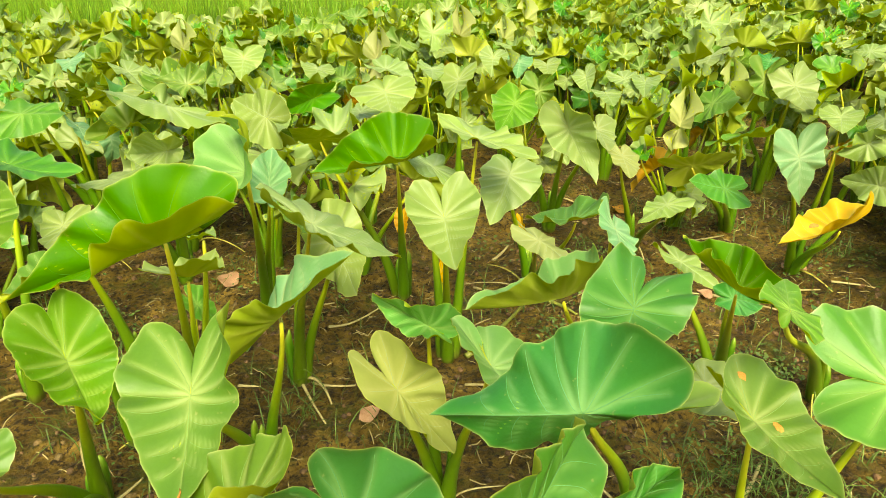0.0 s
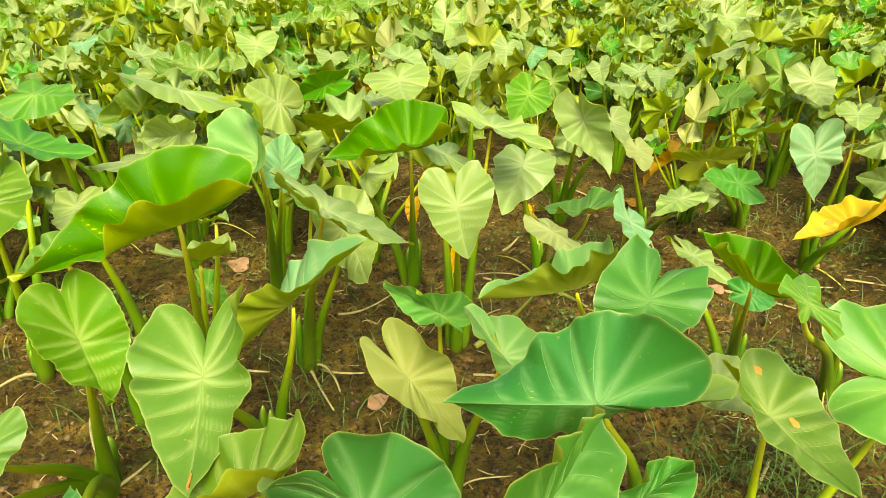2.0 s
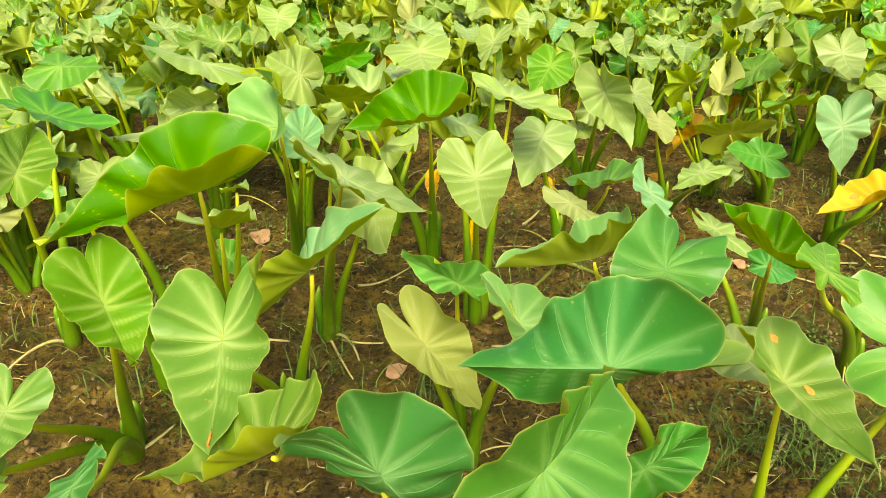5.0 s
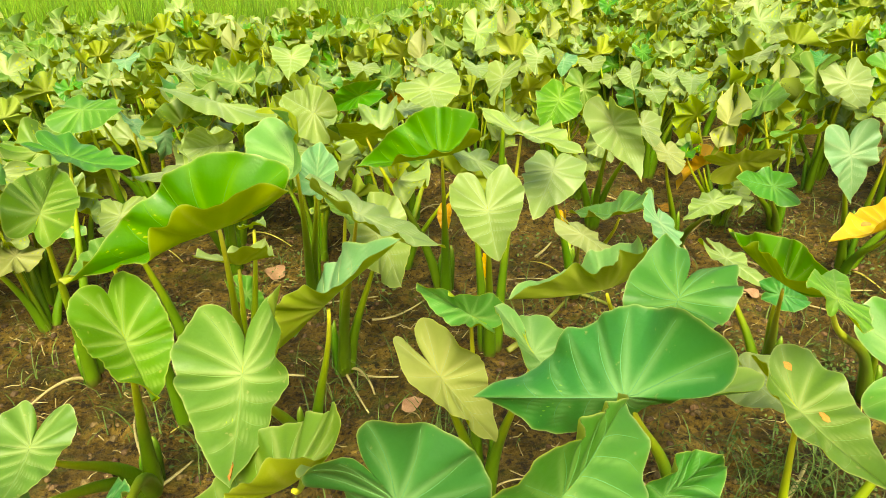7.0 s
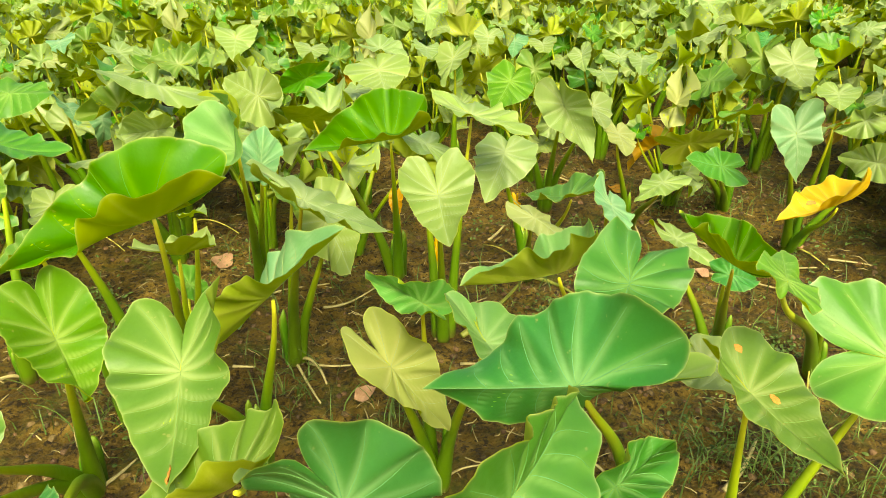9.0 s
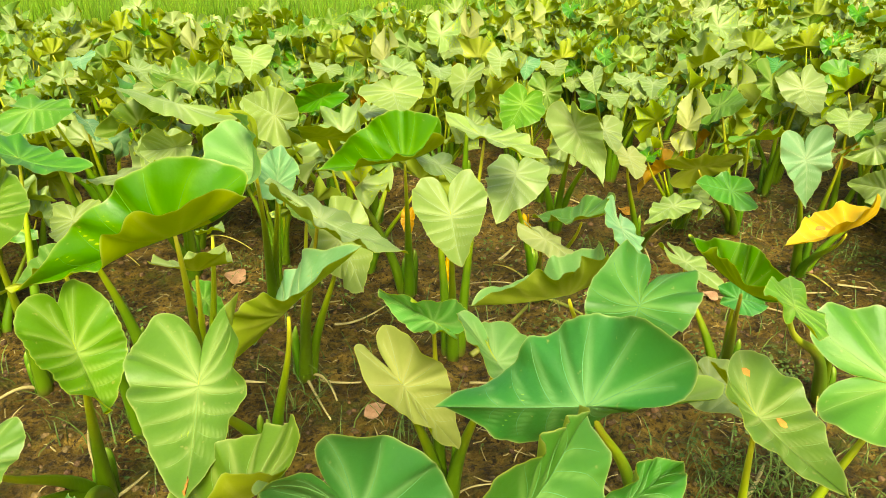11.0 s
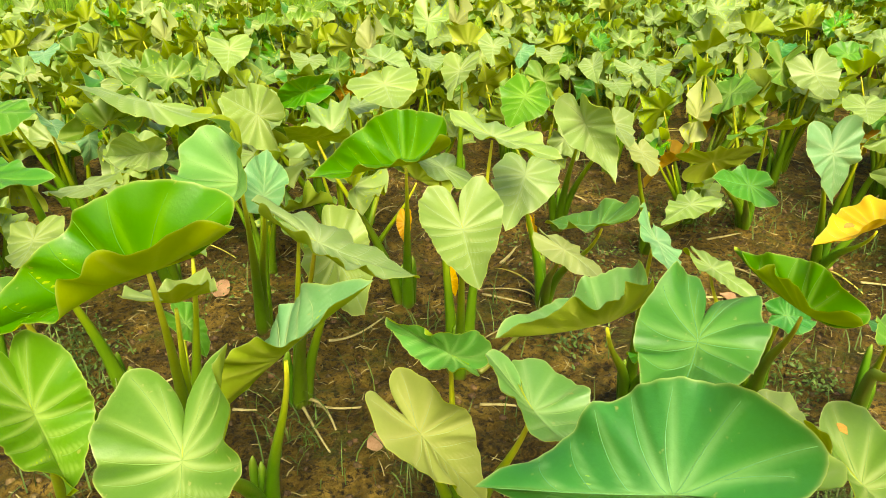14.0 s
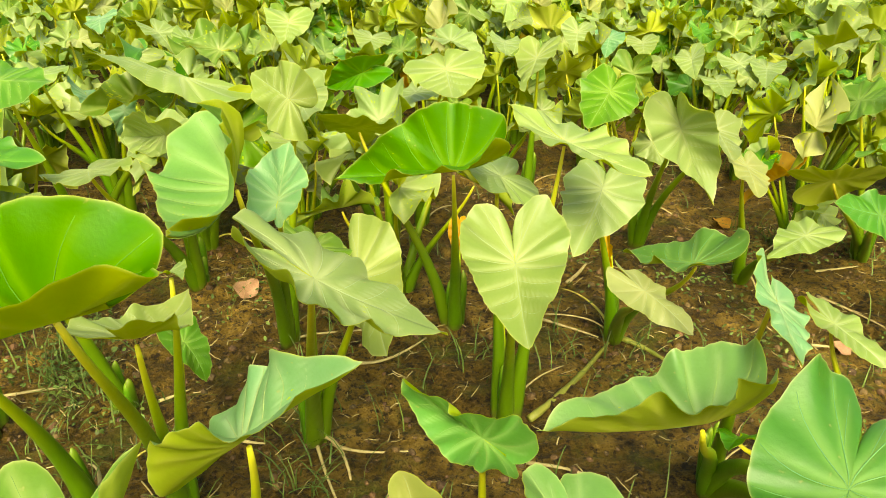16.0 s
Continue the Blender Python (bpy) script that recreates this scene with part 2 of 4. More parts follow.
class Bend:
    """The way a flat blade is folded along its midrib, bent, puckered and waved."""

    def __init__(self, length, width, fold, droop, wave, seed, curl=(0.0, 0.0), rag=1.0):
        self.rnd = random.Random(seed)
        self.length, self.width, self.fold, self.droop, self.wave, self.curl, self.rag = length, width, fold, droop, wave, curl, rag
        self.k = [(self.rnd.choice((3, 4, 5)), self.rnd.uniform(0, 6.3)), (self.rnd.choice((7, 8, 9, 10)), self.rnd.uniform(0, 6.3)),
                  (self.rnd.choice((13, 15, 17)), self.rnd.uniform(0, 6.3))]

    def edge(self, theta):
        (a, b), (c, d), (e, f) = self.k
        return 1 + self.rag * (0.03 * np.sin(a * theta + b) + 0.022 * np.sin(c * theta + d) + 0.013 * np.sin(e * theta + f) + 0.006 * np.sin(2.3 * e * theta + d + 2 * np.sin(3 * theta)))

    def put(self, x, y, lift=0.0):
        theta = np.arctan2(x, y)
        out = np.hypot(x, y) / rim(theta)
        (a, b), (c, d), (e, f) = self.k
        z = lift + self.wave * out**2.5 * (0.6 * np.sin(a * theta + b + 1) + 0.5 * np.sin(c * theta + d) + 0.16 * np.sin(e * theta + f) + 0.07 * out**3 * np.sin(2.1 * e * theta + 2 * b))
        z = z + 0.008 * np.minimum(out, 1) * (np.sin(9 * x + b) * np.sin(8 * y + d) + 0.6 * np.sin(17 * x + f) * np.sin(15 * y + b))
        tip, back, twist, spread = self.droop
        x = x * (1 + spread * np.maximum(0, -y))
        start = np.where(x > 0, self.fold[1], self.fold[0])
        rate = np.where(x > 0, self.curl[1], self.curl[0])
        rate = rate + np.where(rate >= 0, 1e-3, -1e-3)
        ax = np.sqrt(x * x + 0.0016) - 0.04
        end = start + rate * ax
        xx = np.sign(x) * ((np.sin(end) - np.sin(start)) / rate * self.width - z * np.sin(end))
        zz = (np.cos(start) - np.cos(end)) / rate * self.width + z * np.cos(end)
        roll = twist * y
        xx, zz = xx * np.cos(roll) - zz * np.sin(roll), xx * np.sin(roll) + zz * np.cos(roll)
        k = np.where(y > 0, tip, back)
        k = k + np.where(k >= 0, 1e-3, -1e-3)
        return np.stack([xx, (1 / k + zz) * np.sin(k * y), (1 / k + zz) * np.cos(k * y) - 1 / k], -1) * self.length


def vein_near(x, y, veins):
    best = np.zeros_like(x)
    for (ax, ay), (bx, by), thick in veins:
        dx, dy = bx - ax, by - ay
        s = np.clip(((x - ax) * dx + (y - ay) * dy) / (dx * dx + dy * dy), 0, 1)
        d = np.hypot(x - ax - s * dx, y - ay - s * dy)
        best = np.maximum(best, np.exp(-((d / (0.024 * (0.40 + 0.80 * thick) * (1.25 - 0.5 * s))) ** 2)) * (1 - 0.45 * s))
    return best


def quilt(x, y):
    """How far the blade puffs up between its main veins."""
    near = np.full_like(x, 9.0)
    for (ax, ay), (bx, by), _ in VEINS[:15]:
        dx, dy = bx - ax, by - ay
        s = np.clip(((x - ax) * dx + (y - ay) * dy) / (dx * dx + dy * dy), 0, 1)
        near = np.minimum(near, np.hypot(x - ax - s * dx, y - ay - s * dy))
    return 0.0075 * np.minimum(1.0, near / 0.085) ** 1.4


def blade_data(bend, around=128, rings=(0.0, 0.07, 0.15, 0.24, 0.33, 0.42, 0.51, 0.60, 0.69, 0.78, 0.86, 0.93, 0.98, 1.0)):
    """Vertices, faces and two values a vertex (vein, edge) of a leaf blade."""
    theta = np.linspace(-np.pi, np.pi, around, endpoint=False)
    theta = theta + 0.18 * np.sin(2 * theta) * 0.3
    r = rim(theta) * bend.edge(theta)
    xs, ys, es = [np.zeros(1)], [np.zeros(1)], [np.zeros(1)]
    for s in rings[1:]:
        xs.append(np.sin(theta) * r * s)
        ys.append(np.cos(theta) * r * s)
        es.append(np.full(around, s))
    x, y, e = np.concatenate(xs), np.concatenate(ys), np.concatenate(es)
    v = vein_near(x, y, VEINS)
    co = bend.put(x, y, quilt(x, y) - GROOVE * v + 0.004)
    v = np.clip(0.9 * v**0.8 + 0.45 * np.exp(-((np.hypot(x, y) / 0.15) ** 2)), 0, 1)
    faces = [(0, 1 + (i + 1) % around, 1 + i) for i in range(around)]
    for k in range(len(rings) - 2):
        a, b = 1 + k * around, 1 + (k + 1) * around
        faces += [(a + i, a + (i + 1) % around, b + (i + 1) % around, b + i) for i in range(around)]
    return co, faces, v, e, quilt(x, y) / 0.0075


def two_sided(co, faces, thick=0.0008):
    """Adds the blade's lower skin: vertices, faces and the material slot of each face."""
    co = np.asarray(co, float)
    n = np.zeros_like(co)
    for size in (3, 4):
        f = np.array([face for face in faces if len(face) == size])
        if len(f):
            across = np.cross(co[f[:, 1]] - co[f[:, 0]], co[f[:, 2]] - co[f[:, 0]])
            for k in range(size):
                np.add.at(n, f[:, k], across)
    n /= np.linalg.norm(n, axis=1, keepdims=True) + 1e-12
    low = [tuple(i + len(co) for i in reversed(face)) for face in faces]
    return np.concatenate([co, co - n * thick]), list(faces) + low, [0] * len(faces) + [1] * len(low)


def leaf_mesh(name, co, faces, mat, under, v, e, p):
    co, faces, slots = two_sided(co, faces)
    me = mesh_of(name, co, faces, mat, {"vein": np.tile(v, 2), "edge": np.tile(e, 2), "puff": np.tile(p, 2)})
    me.materials.append(under)
    me.polygons.foreach_set("material_index", slots)
    return me


def mesh_of(name, co, faces, mat, values=None, smooth=True):
    me = bpy.data.meshes.new(name)
    me.from_pydata([tuple(c) for c in co], [], faces)
    for key, vals in (values or {}).items():
        me.attributes.new(key, "FLOAT", "POINT").data.foreach_set("value", np.asarray(vals, np.float32))
    if smooth:
        me.polygons.foreach_set("use_smooth", [True] * len(me.polygons))
    me.materials.append(mat)
    me.update()
    return me


def part(name, me, parent, label="", at=None):
    """Links a mesh as one object under a thing or a part."""
    ob = new(name, me)
    ob.parent = parent
    if at is not None:
        ob.matrix_basis = at
    return tagged(ob, label)


def tube_data(points, radii, sides=8, flat=1.0):
    """A closed tube along points."""
    pts = [Vector(p) for p in points]
    co, faces, along = [], [], []
    ref = Vector((0.3, 1.0, 0.15)).normalized()
    for i, p in enumerate(pts):
        d = (pts[min(i + 1, len(pts) - 1)] - pts[max(i - 1, 0)]).normalized()
        u = (ref - d * ref.dot(d)).normalized()
        w = d.cross(u)
        ref = u
        for k in range(sides):
            a = 2 * math.pi * k / sides
            co.append(p + (u * math.cos(a) + w * math.sin(a) * flat) * radii[i])
            along.append(i / (len(pts) - 1))
    for i in range(len(pts) - 1):
        for k in range(sides):
            a, b = i * sides + k, i * sides + (k + 1) % sides
            faces.append((a, b, b + sides, a + sides))
    faces.append(tuple(range(sides - 1, -1, -1)))
    faces.append(tuple(range((len(pts) - 1) * sides, len(pts) * sides)))
    return co, faces, along


def bezier(a, b, c, d, n):
    a, b, c, d = (Vector(v) for v in (a, b, c, d))
    return [a * (1 - t) ** 3 + b * 3 * t * (1 - t) ** 2 + c * 3 * t * t * (1 - t) + d * t**3 for t in (i / n for i in range(n + 1))]


def veins_mesh(bend, mat, count):
    co, faces = [], []
    for (ax, ay), (bx, by), thick in VEINS[:count]:
        s = np.linspace(0, 1, 9)
        x, y = ax + (bx - ax) * s, ay + (by - ay) * s
        if bx:
            y = y + 0.035 * np.sin(np.pi * s) * (1 if by > -0.2 else 0.4)
        v = vein_near(x, y, VEINS)
        pts = bend.put(x, y, quilt(x, y) - GROOVE * v + 0.0050)
        rad = (0.0013 * thick * (1 - 0.8 * s) + 0.0001) * bend.length / 0.25
        rad = rad * np.minimum(1.0, 0.15 + 5 * s)
        c, f, _ = tube_data(pts, rad, 5)
        faces += [tuple(i + len(co) for i in face) for face in f]
        co += c
    return mesh_of("venation", co, faces, mat)


# ---- taro plants ----
def joint(a, turn):
    return pose(*a, *turn)


def petiole(parent, base, a, normal, thick=1.0, sides=9):
    """A stalk from the crown at the ground up to the blade's underside."""
    base, a = Vector(base), Vector(a)
    flat = Vector((a.x - base.x, a.y - base.y, 0))
    foot = base + flat.normalized() * 0.022 if flat.length > 0.01 else base
    lean = flat * 0.20 + Vector((0, 0, (a.z - base.z) * 0.45))
    under = (foot - a) * 0.22 + Vector(normal) * -0.03 + Vector((0, 0, -0.04))
    pts = bezier(foot - Vector((0, 0, 0.03)), foot + lean, a + under, a - Vector(normal) * 0.013, 16)
    rad = [(0.0215 * (1 - t) ** 1.5 + 0.0052 + 0.003 * math.exp(-((t - 0.1) / 0.09) ** 2)) * thick for t in (i / 16 for i in range(17))]
    rad[-1] *= 0.8
    co, faces, along = tube_data(pts, rad, sides, 0.85)
    return part("petiole", mesh_of("petiole", co, faces, STEM, {"along": along}), parent)


def blade(parent, a, turn, length, width, fold, droop, shade, seed, wave=0.065, fine=True, spots=(), curl=(0.0, 0.0)):
    bend = Bend(length, width, (radians(fold[0]), radians(fold[1])), droop, wave, seed, curl, 1.0 if fine else 2.0)
    if fine:
        co, faces, v, e, p = blade_data(bend)
    else:
        co, faces, v, e, p = blade_data(bend, 60, (0.0, 0.15, 0.35, 0.55, 0.75, 0.9, 1.0))
    word = {PALE: "pale yellow-green blade", TAN: "faded olive-yellow blade", FRESH: "bright green blade", LIME: "light yellowish green blade", WAXY: "waxy deep green blade", BLUE: "pale bluish green blade", MINT: "soft mint green blade", MEADOW: "rich green blade", LEAFY: "warm mid-green blade", YELLOW: "yellowed withering blade"}[shade]
    ob = part("leaf_blade", leaf_mesh("leaf_blade", co, faces, LEAF[shade], UNDER[shade], v, e, p), parent, word, joint(a, turn))
    part("venation", veins_mesh(bend, VEIN[shade], 17 if fine else 9), ob, "raised pale veins")
    for spot in spots:
        blight(ob, bend, *spot)
    return ob


def blight(ob, bend, x, y, size):
    """A rusty dead patch on a blade."""
    r = random.Random(int(1000 * x + 77 * y))
    ring = [(0.0, 0.0)] + [(math.cos(a) * size * r.uniform(0.45, 0.75), math.sin(a) * size * r.uniform(0.9, 1.4)) for a in np.linspace(0, 6.283, 19)[:-1]]
    px, py = np.array([x + p[0] for p in ring]), np.array([y + p[1] for p in ring])
    co = bend.put(px, py, quilt(px, py) - GROOVE * vein_near(px, py, VEINS) + 0.012)
    part("blight_spot", mesh_of("blight_spot", co, [(0, 1 + i, 1 + (i + 1) % 18) for i in range(18)], SCAR), ob, "rusty orange dead patch")


def sheaths(parent, base, seed, count=4, tall=0.27):
    """Short thick outer sheaths round the crown."""
    rnd = random.Random(seed)
    for k in range(count):
        turn = rnd.uniform(0, 6.28)
        out = Vector((math.cos(turn), math.sin(turn), 0))
        h = tall * rnd.uniform(0.5, 1.25)
        b = Vector(base) + out * 0.014
        pts = bezier(b - Vector((0, 0, 0.03)), b + Vector((0, 0, h * 0.4)) + out * 0.004, b + Vector((0, 0, h * 0.75)) + out * 0.02, b + Vector((0, 0, h)) + out * rnd.uniform(0.005, 0.02), 9)
        rad = [0.020 * (1 - t) ** 0.45 + 0.003 for t in (i / 9 for i in range(10))]
        co, faces, along = tube_data(pts, rad, 9, 0.8)
        part("sheath", mesh_of("sheath", co, faces, SHEATH, {"along": along}), parent)


def dead_petioles(parent, seed, count):
    """Spent stalks that have bent outwards and down to the mud."""
    rnd = random.Random(seed * 13 + 5)
    for k in range(count):
        turn, far, high = rnd.uniform(0, 6.28), rnd.uniform(0.16, 0.36), rnd.uniform(0.02, 0.10)
        out = Vector((math.cos(turn), math.sin(turn), 0))
        side = Vector((-out.y, out.x, 0)) * rnd.uniform(-0.08, 0.08)
        end = out * far + side
        p = parent.location
        end.z = ground_height(p.x + end.x, p.y + end.y) - p.z + 0.006
        pts = bezier(out * 0.02, out * 0.06 + Vector((0, 0, high)), out * far * 0.6 + Vector((0, 0, high * 0.9)), end, 10)
        t0 = rnd.uniform(0.004, 0.007)
        co, faces, _ = tube_data(pts, [t0 * (1.1 - 0.06 * i) for i in range(11)], 6, 0.7)
        part("dead_petiole", mesh_of("dead_petiole", co, faces, rnd.choice((STRAW, STRAW, SPENT))), parent, "dry straw-coloured bent stalk")


PLANTS = 0


def taro(x, y, label, leaves, sheath=4, thick=1.05):
    """One taro plant: its crown at (x, y); each leaf: joint, turn, length, width, fold, droop, curl, shade, seed."""
    global PLANTS
    PLANTS += 1
    z = ground_height(x, y)
    root = tagged(new("taro_plant"), label, "taro plant", "taro plants in the field")
    root.location = (x, y, z)
    for a, turn, length, width, fold, droop, curl, shade, seed, *spots in leaves:
        at = (a[0] - x, a[1] - y, a[2] - z)
        normal = Euler([radians(v) for v in turn]).to_matrix() @ Vector((0, 0, 1))
        petiole(root, (0, 0, 0), at, normal, thick)
        blade(root, at, turn, length, width, fold, droop, shade, seed, spots=spots, curl=curl)
    sheaths(root, (0, 0, 0), PLANTS, sheath, 0.19)
    dead_petioles(root, PLANTS, PLANTS % 3)
    return root


# ---- ground ----
def ground_height(x, y):
    v = Vector((x, y, 0.0))
    h = 0.030 * noise.noise(v * 1.3) + 0.022 * noise.noise(v * 4.5) + 0.026 * noise.noise(v * 9.0) * noise.noise(v * 2.1 + Vector((5, 3, 1))) + 0.016 * noise.noise(v * 12.0) + 0.012 * noise.noise(v * 22.0) + 0.010 * abs(noise.noise(v * 34.0)) + 0.005 * noise.noise(v * 60.0)
    return h * max(0.0, min(1.0, (14 - abs(x)) / 4)) * max(0.0, min(1.0, (20 - y) / 5))


def spaced(stops):
    out = []
    for a, b, step in stops:
        out += list(np.arange(a, b, step))
    return out + [stops[-1][1]]


def build_ground():
    xs = spaced([(-600, -60, 90), (-60, -8, 6), (-8, -2.4, 0.2), (-2.4, -1.5, 0.025), (-1.5, 1.7, 0.0125), (1.7, 2.6, 0.025), (2.6, 8, 0.2), (8, 60, 6), (60, 600, 90)])
    ys = spaced([(-600, -60, 90), (-60, -2, 6), (-2, 0.6, 0.2), (0.6, 1.4, 0.025), (1.4, 3.3, 0.0125), (3.3, 5.2, 0.025), (5.2, 9, 0.1), (9, 20, 0.5), (20, 80, 6), (80, 900, 90)])
    co = [(x, y, ground_height(x, y)) for y in ys for x in xs]
    w = len(xs)
    faces = [(j * w + i, j * w + i + 1, (j + 1) * w + i + 1, (j + 1) * w + i) for j in range(len(ys) - 1) for i in range(w - 1)]
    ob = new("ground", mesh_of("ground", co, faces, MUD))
    tagged(ob, "brown wet muddy field soil with moss patches", "ground", kind="structure")


build_ground()

# ---- near plants ----
taro(0.03, 2.37, "taro plant with broad heart-shaped pale green leaves", [
    ((0.041, 1.922, 0.758), (-30, 6, -171), 0.208, 0.99, (14, 15), (-0.51, -0.17, -0.19, 0.14), (-0.02, 0.36), PALE, 100),
    ((-0.025, 2.391, 0.754), (20, -24, 142), 0.195, 0.98, (-6, -7), (-0.18, -0.33, -0.01, 0.21), (-0.11, -0.32), PALE, 101),
    ((0.0, 2.5, 0.3), (-75, 10, 200), 0.07, 0.7, (40, 30), (0.3, 0.2, 0.2, 0), (0, 0), YELLOW, 102),
    ((0.131, 2.399, 0.852), (-11, -18, -122), 0.243, 1.05, (16, 1), (-0.21, -0.31, -0.3, 0.15), (0.02, 0.03), PALE, 598),
])
taro(0.05, 1.62, "young taro plant with yellowish outer stalks", [
    ((-0.037, 1.371, 0.57), (-72, 31, -148), 0.216, 0.96, (17, 63), (0.13, 0.49, 0.26, 0.13), (1.01, 0.23), TAN, 131),
    ((0.171, 1.293, 0.693), (-14, -10, -147), 0.199, 1.05, (7, 38), (-0.83, -0.11, -0.29, 0.02), (0.25, -0.18), MINT, 132),
    ((0.016, 1.584, 0.612), (28, -41, 51), 0.173, 1.0, (61, 62), (0.24, -0.86, 0.56, 0.71), (-0.22, 0.38), MINT, 133),
])
taro(-0.186, 2.84, "taro plant with one large glossy green leaf", [
    ((-0.129, 2.24, 0.815), (-12, -19, 89), 0.307, 1.01, (48, 58), (-0.08, -1.07, 0.2, -0.2), (-0.76, 0.47), FRESH, 162),
    ((-0.483, 2.742, 0.739), (28, 18, 161), 0.191, 1.02, (3, 3), (-0.01, 0.08, 0.1, 0.09), (-0.03, 0.06), PALE, 163),
    ((-0.2, 2.98, 0.3), (-70, 0, 170), 0.09, 0.8, (30, 30), (0.3, 0.2, 0.2, 0), (0, 0), YELLOW, 164),
])
taro(-0.74, 2.65, "taro plant with large waxy blue-green leaves", [
    ((-0.521, 2.14, 0.755), (26, 2, 9), 0.184, 1.01, (45, 41), (-0.06, -0.65, 0.09, -0.31), (0.28, -0.09), BLUE, 193),
    ((-0.496, 1.872, 0.901), (-21, 13, -178), 0.281, 1.04, (58, 18), (-0.85, -1.19, 0.57, 0.07), (0.81, 0.16), MINT, 194),
    ((-0.642, 2.587, 0.864), (27, -67, 27), 0.208, 0.93, (4, 3), (0.04, -0.18, -0.24, 0.0), (0.06, 0.06), PALE, 195),
])
taro(-0.505, 2.2, "taro plant with broad heart-shaped pale green leaves", [
    ((-0.262, 1.619, 0.866), (-35, 24, -98), 0.236, 1.15, (-17, 25), (-0.34, -0.35, -0.16, -0.07), (-1.44, 1.65), PALE, 224),
    ((-0.33, 2.123, 0.584), (-42, 47, -176), 0.249, 0.91, (-18, -10), (-0.39, 0.06, -0.23, -0.06), (0.0, 0.0), PALE, 225),
    ((-0.39, 1.996, 0.718), (9, -26, -169), 0.154, 0.98, (10, 7), (0.12, 0.1, 0.07, -0.18), (0, 0), LIME, 226),
])
taro(-0.48, 1.7, "taro plant with broad heart-shaped pale green leaves", [
    ((-0.298, 1.381, 0.739), (47, 11, -95), 0.278, 0.75, (24, 38), (0.03, 0.35, -0.51, -0.31), (-0.07, 1.21), BLUE, 255),
    ((-0.379, 1.092, 0.751), (-29, -6, -165), 0.253, 0.9, (17, -2), (-0.61, 0.4, 0.34, 0.55), (2.08, 0.26), LIME, 256, (0.0, 0.88, 0.075)),
    ((-0.224, 0.859, 0.708), (-37, -12, 95), 0.238, 1.0, (45, 7), (-0.68, -0.59, 0.12, -0.29), (0.64, 0.13), LIME, 257),
])
taro(-0.93, 1.56, "taro plant with broad heart-shaped pale green leaves", [
    ((-0.687, 1.227, 0.723), (-54, 7, -141), 0.231, 0.97, (48, 54), (-1.48, -0.55, 0.23, 0.05), (-0.79, -0.3), LIME, 286),
    ((-0.852, 1.075, 0.554), (-17, -8, -166), 0.16, 0.94, (4, 3), (-0.44, -0.13, -0.04, 0.12), (0.32, 0.25), LIME, 287),
    ((-0.868, 0.948, 0.526), (-33, 30, 3), 0.17, 1.0, (0, 0), (0.0, 0.0, 0.0, 0.1), (0.0, 0.01), LIME, 288),
    ((-0.516, 0.79, 0.674), (-11, -33, 29), 0.141, 0.94, (2, 2), (0.33, 0.12, -0.07, 0.05), (0.03, 0.26), WAXY, 289),
])
taro(-0.736, 1.878, "taro plant with a big folded bright green leaf", [
    ((-0.495, 1.327, 0.943), (-43, -59, 132), 0.329, 0.88, (87, 37), (-0.69, -0.28, 0.52, -0.29), (0.8, -0.97), FRESH, 317),
    ((-0.588, 1.619, 0.715), (-26, -9, -5), 0.174, 1.01, (17, 16), (-0.93, -0.47, -0.23, 0.2), (0.26, -0.05), PALE, 318),
    ((-0.602, 1.777, 0.757), (26, 0, -136), 0.1, 0.65, (18, 16), (0.33, 0.2, 0.0, -0.06), (0, 0), PALE, 319),
    ((-0.791, 2.094, 0.359), (-46, -2, -101), 0.123, 1.01, (5, 9), (0.63, 0.31, -0.12, 0.13), (0.06, 0.16), LEAFY, 320),
])
taro(-1.085, 2.23, "taro plant with broad heart-shaped pale green leaves", [
    ((-1.154, 2.044, 0.66), (-8, 3, -164), 0.183, 0.72, (-4, -7), (-0.29, -0.17, -0.1, 0.15), (0, 0), PALE, 348),
])
taro(-1.4, 2.05, "taro plant with broad heart-shaped pale green leaves", [
    ((-1.235, 1.791, 0.771), (24, 29, 25), 0.213, 1.06, (34, 32), (0.09, 0.17, -0.21, 0.06), (0.17, 0.4), LIME, 379),
    ((-1.38, 2.195, 0.807), (-23, -3, -86), 0.233, 1.01, (7, 10), (-0.61, 0.12, -0.16, 0.15), (0.13, 0.1), FRESH, 380),
])
taro(0.58, 1.56, "taro plant with large waxy blue-green leaves", [
    ((0.296, 0.914, 0.875), (-58, -70, 130), 0.272, 0.94, (-45, -27), (0.18, -0.26, -0.98, 0.04), (-1.12, 0.02), WAXY, 410),
    ((0.36, 0.865, 0.731), (-9, 39, -48), 0.193, 0.73, (55, 56), (0.13, 0.19, -0.0, -0.05), (0, 0), WAXY, 411),
])
taro(0.36, 0.72, "taro plant with a bright green leaf close by", [
    ((0.181, 0.552, 1.017), (33, 71, -7), 0.175, 1.0, (22, 40), (0.52, 0.03, -0.26, 0.23), (0.01, 0.15), MEADOW, 441),
])
taro(0.02, 0.98, "low taro plant with a bright green leaf", [
    ((-0.025, 0.771, 0.772), (-81, 28, -159), 0.26, 0.97, (0, -41), (1.68, -1.23, -0.43, -0.47), (-0.07, -0.26), WAXY, 472),
])
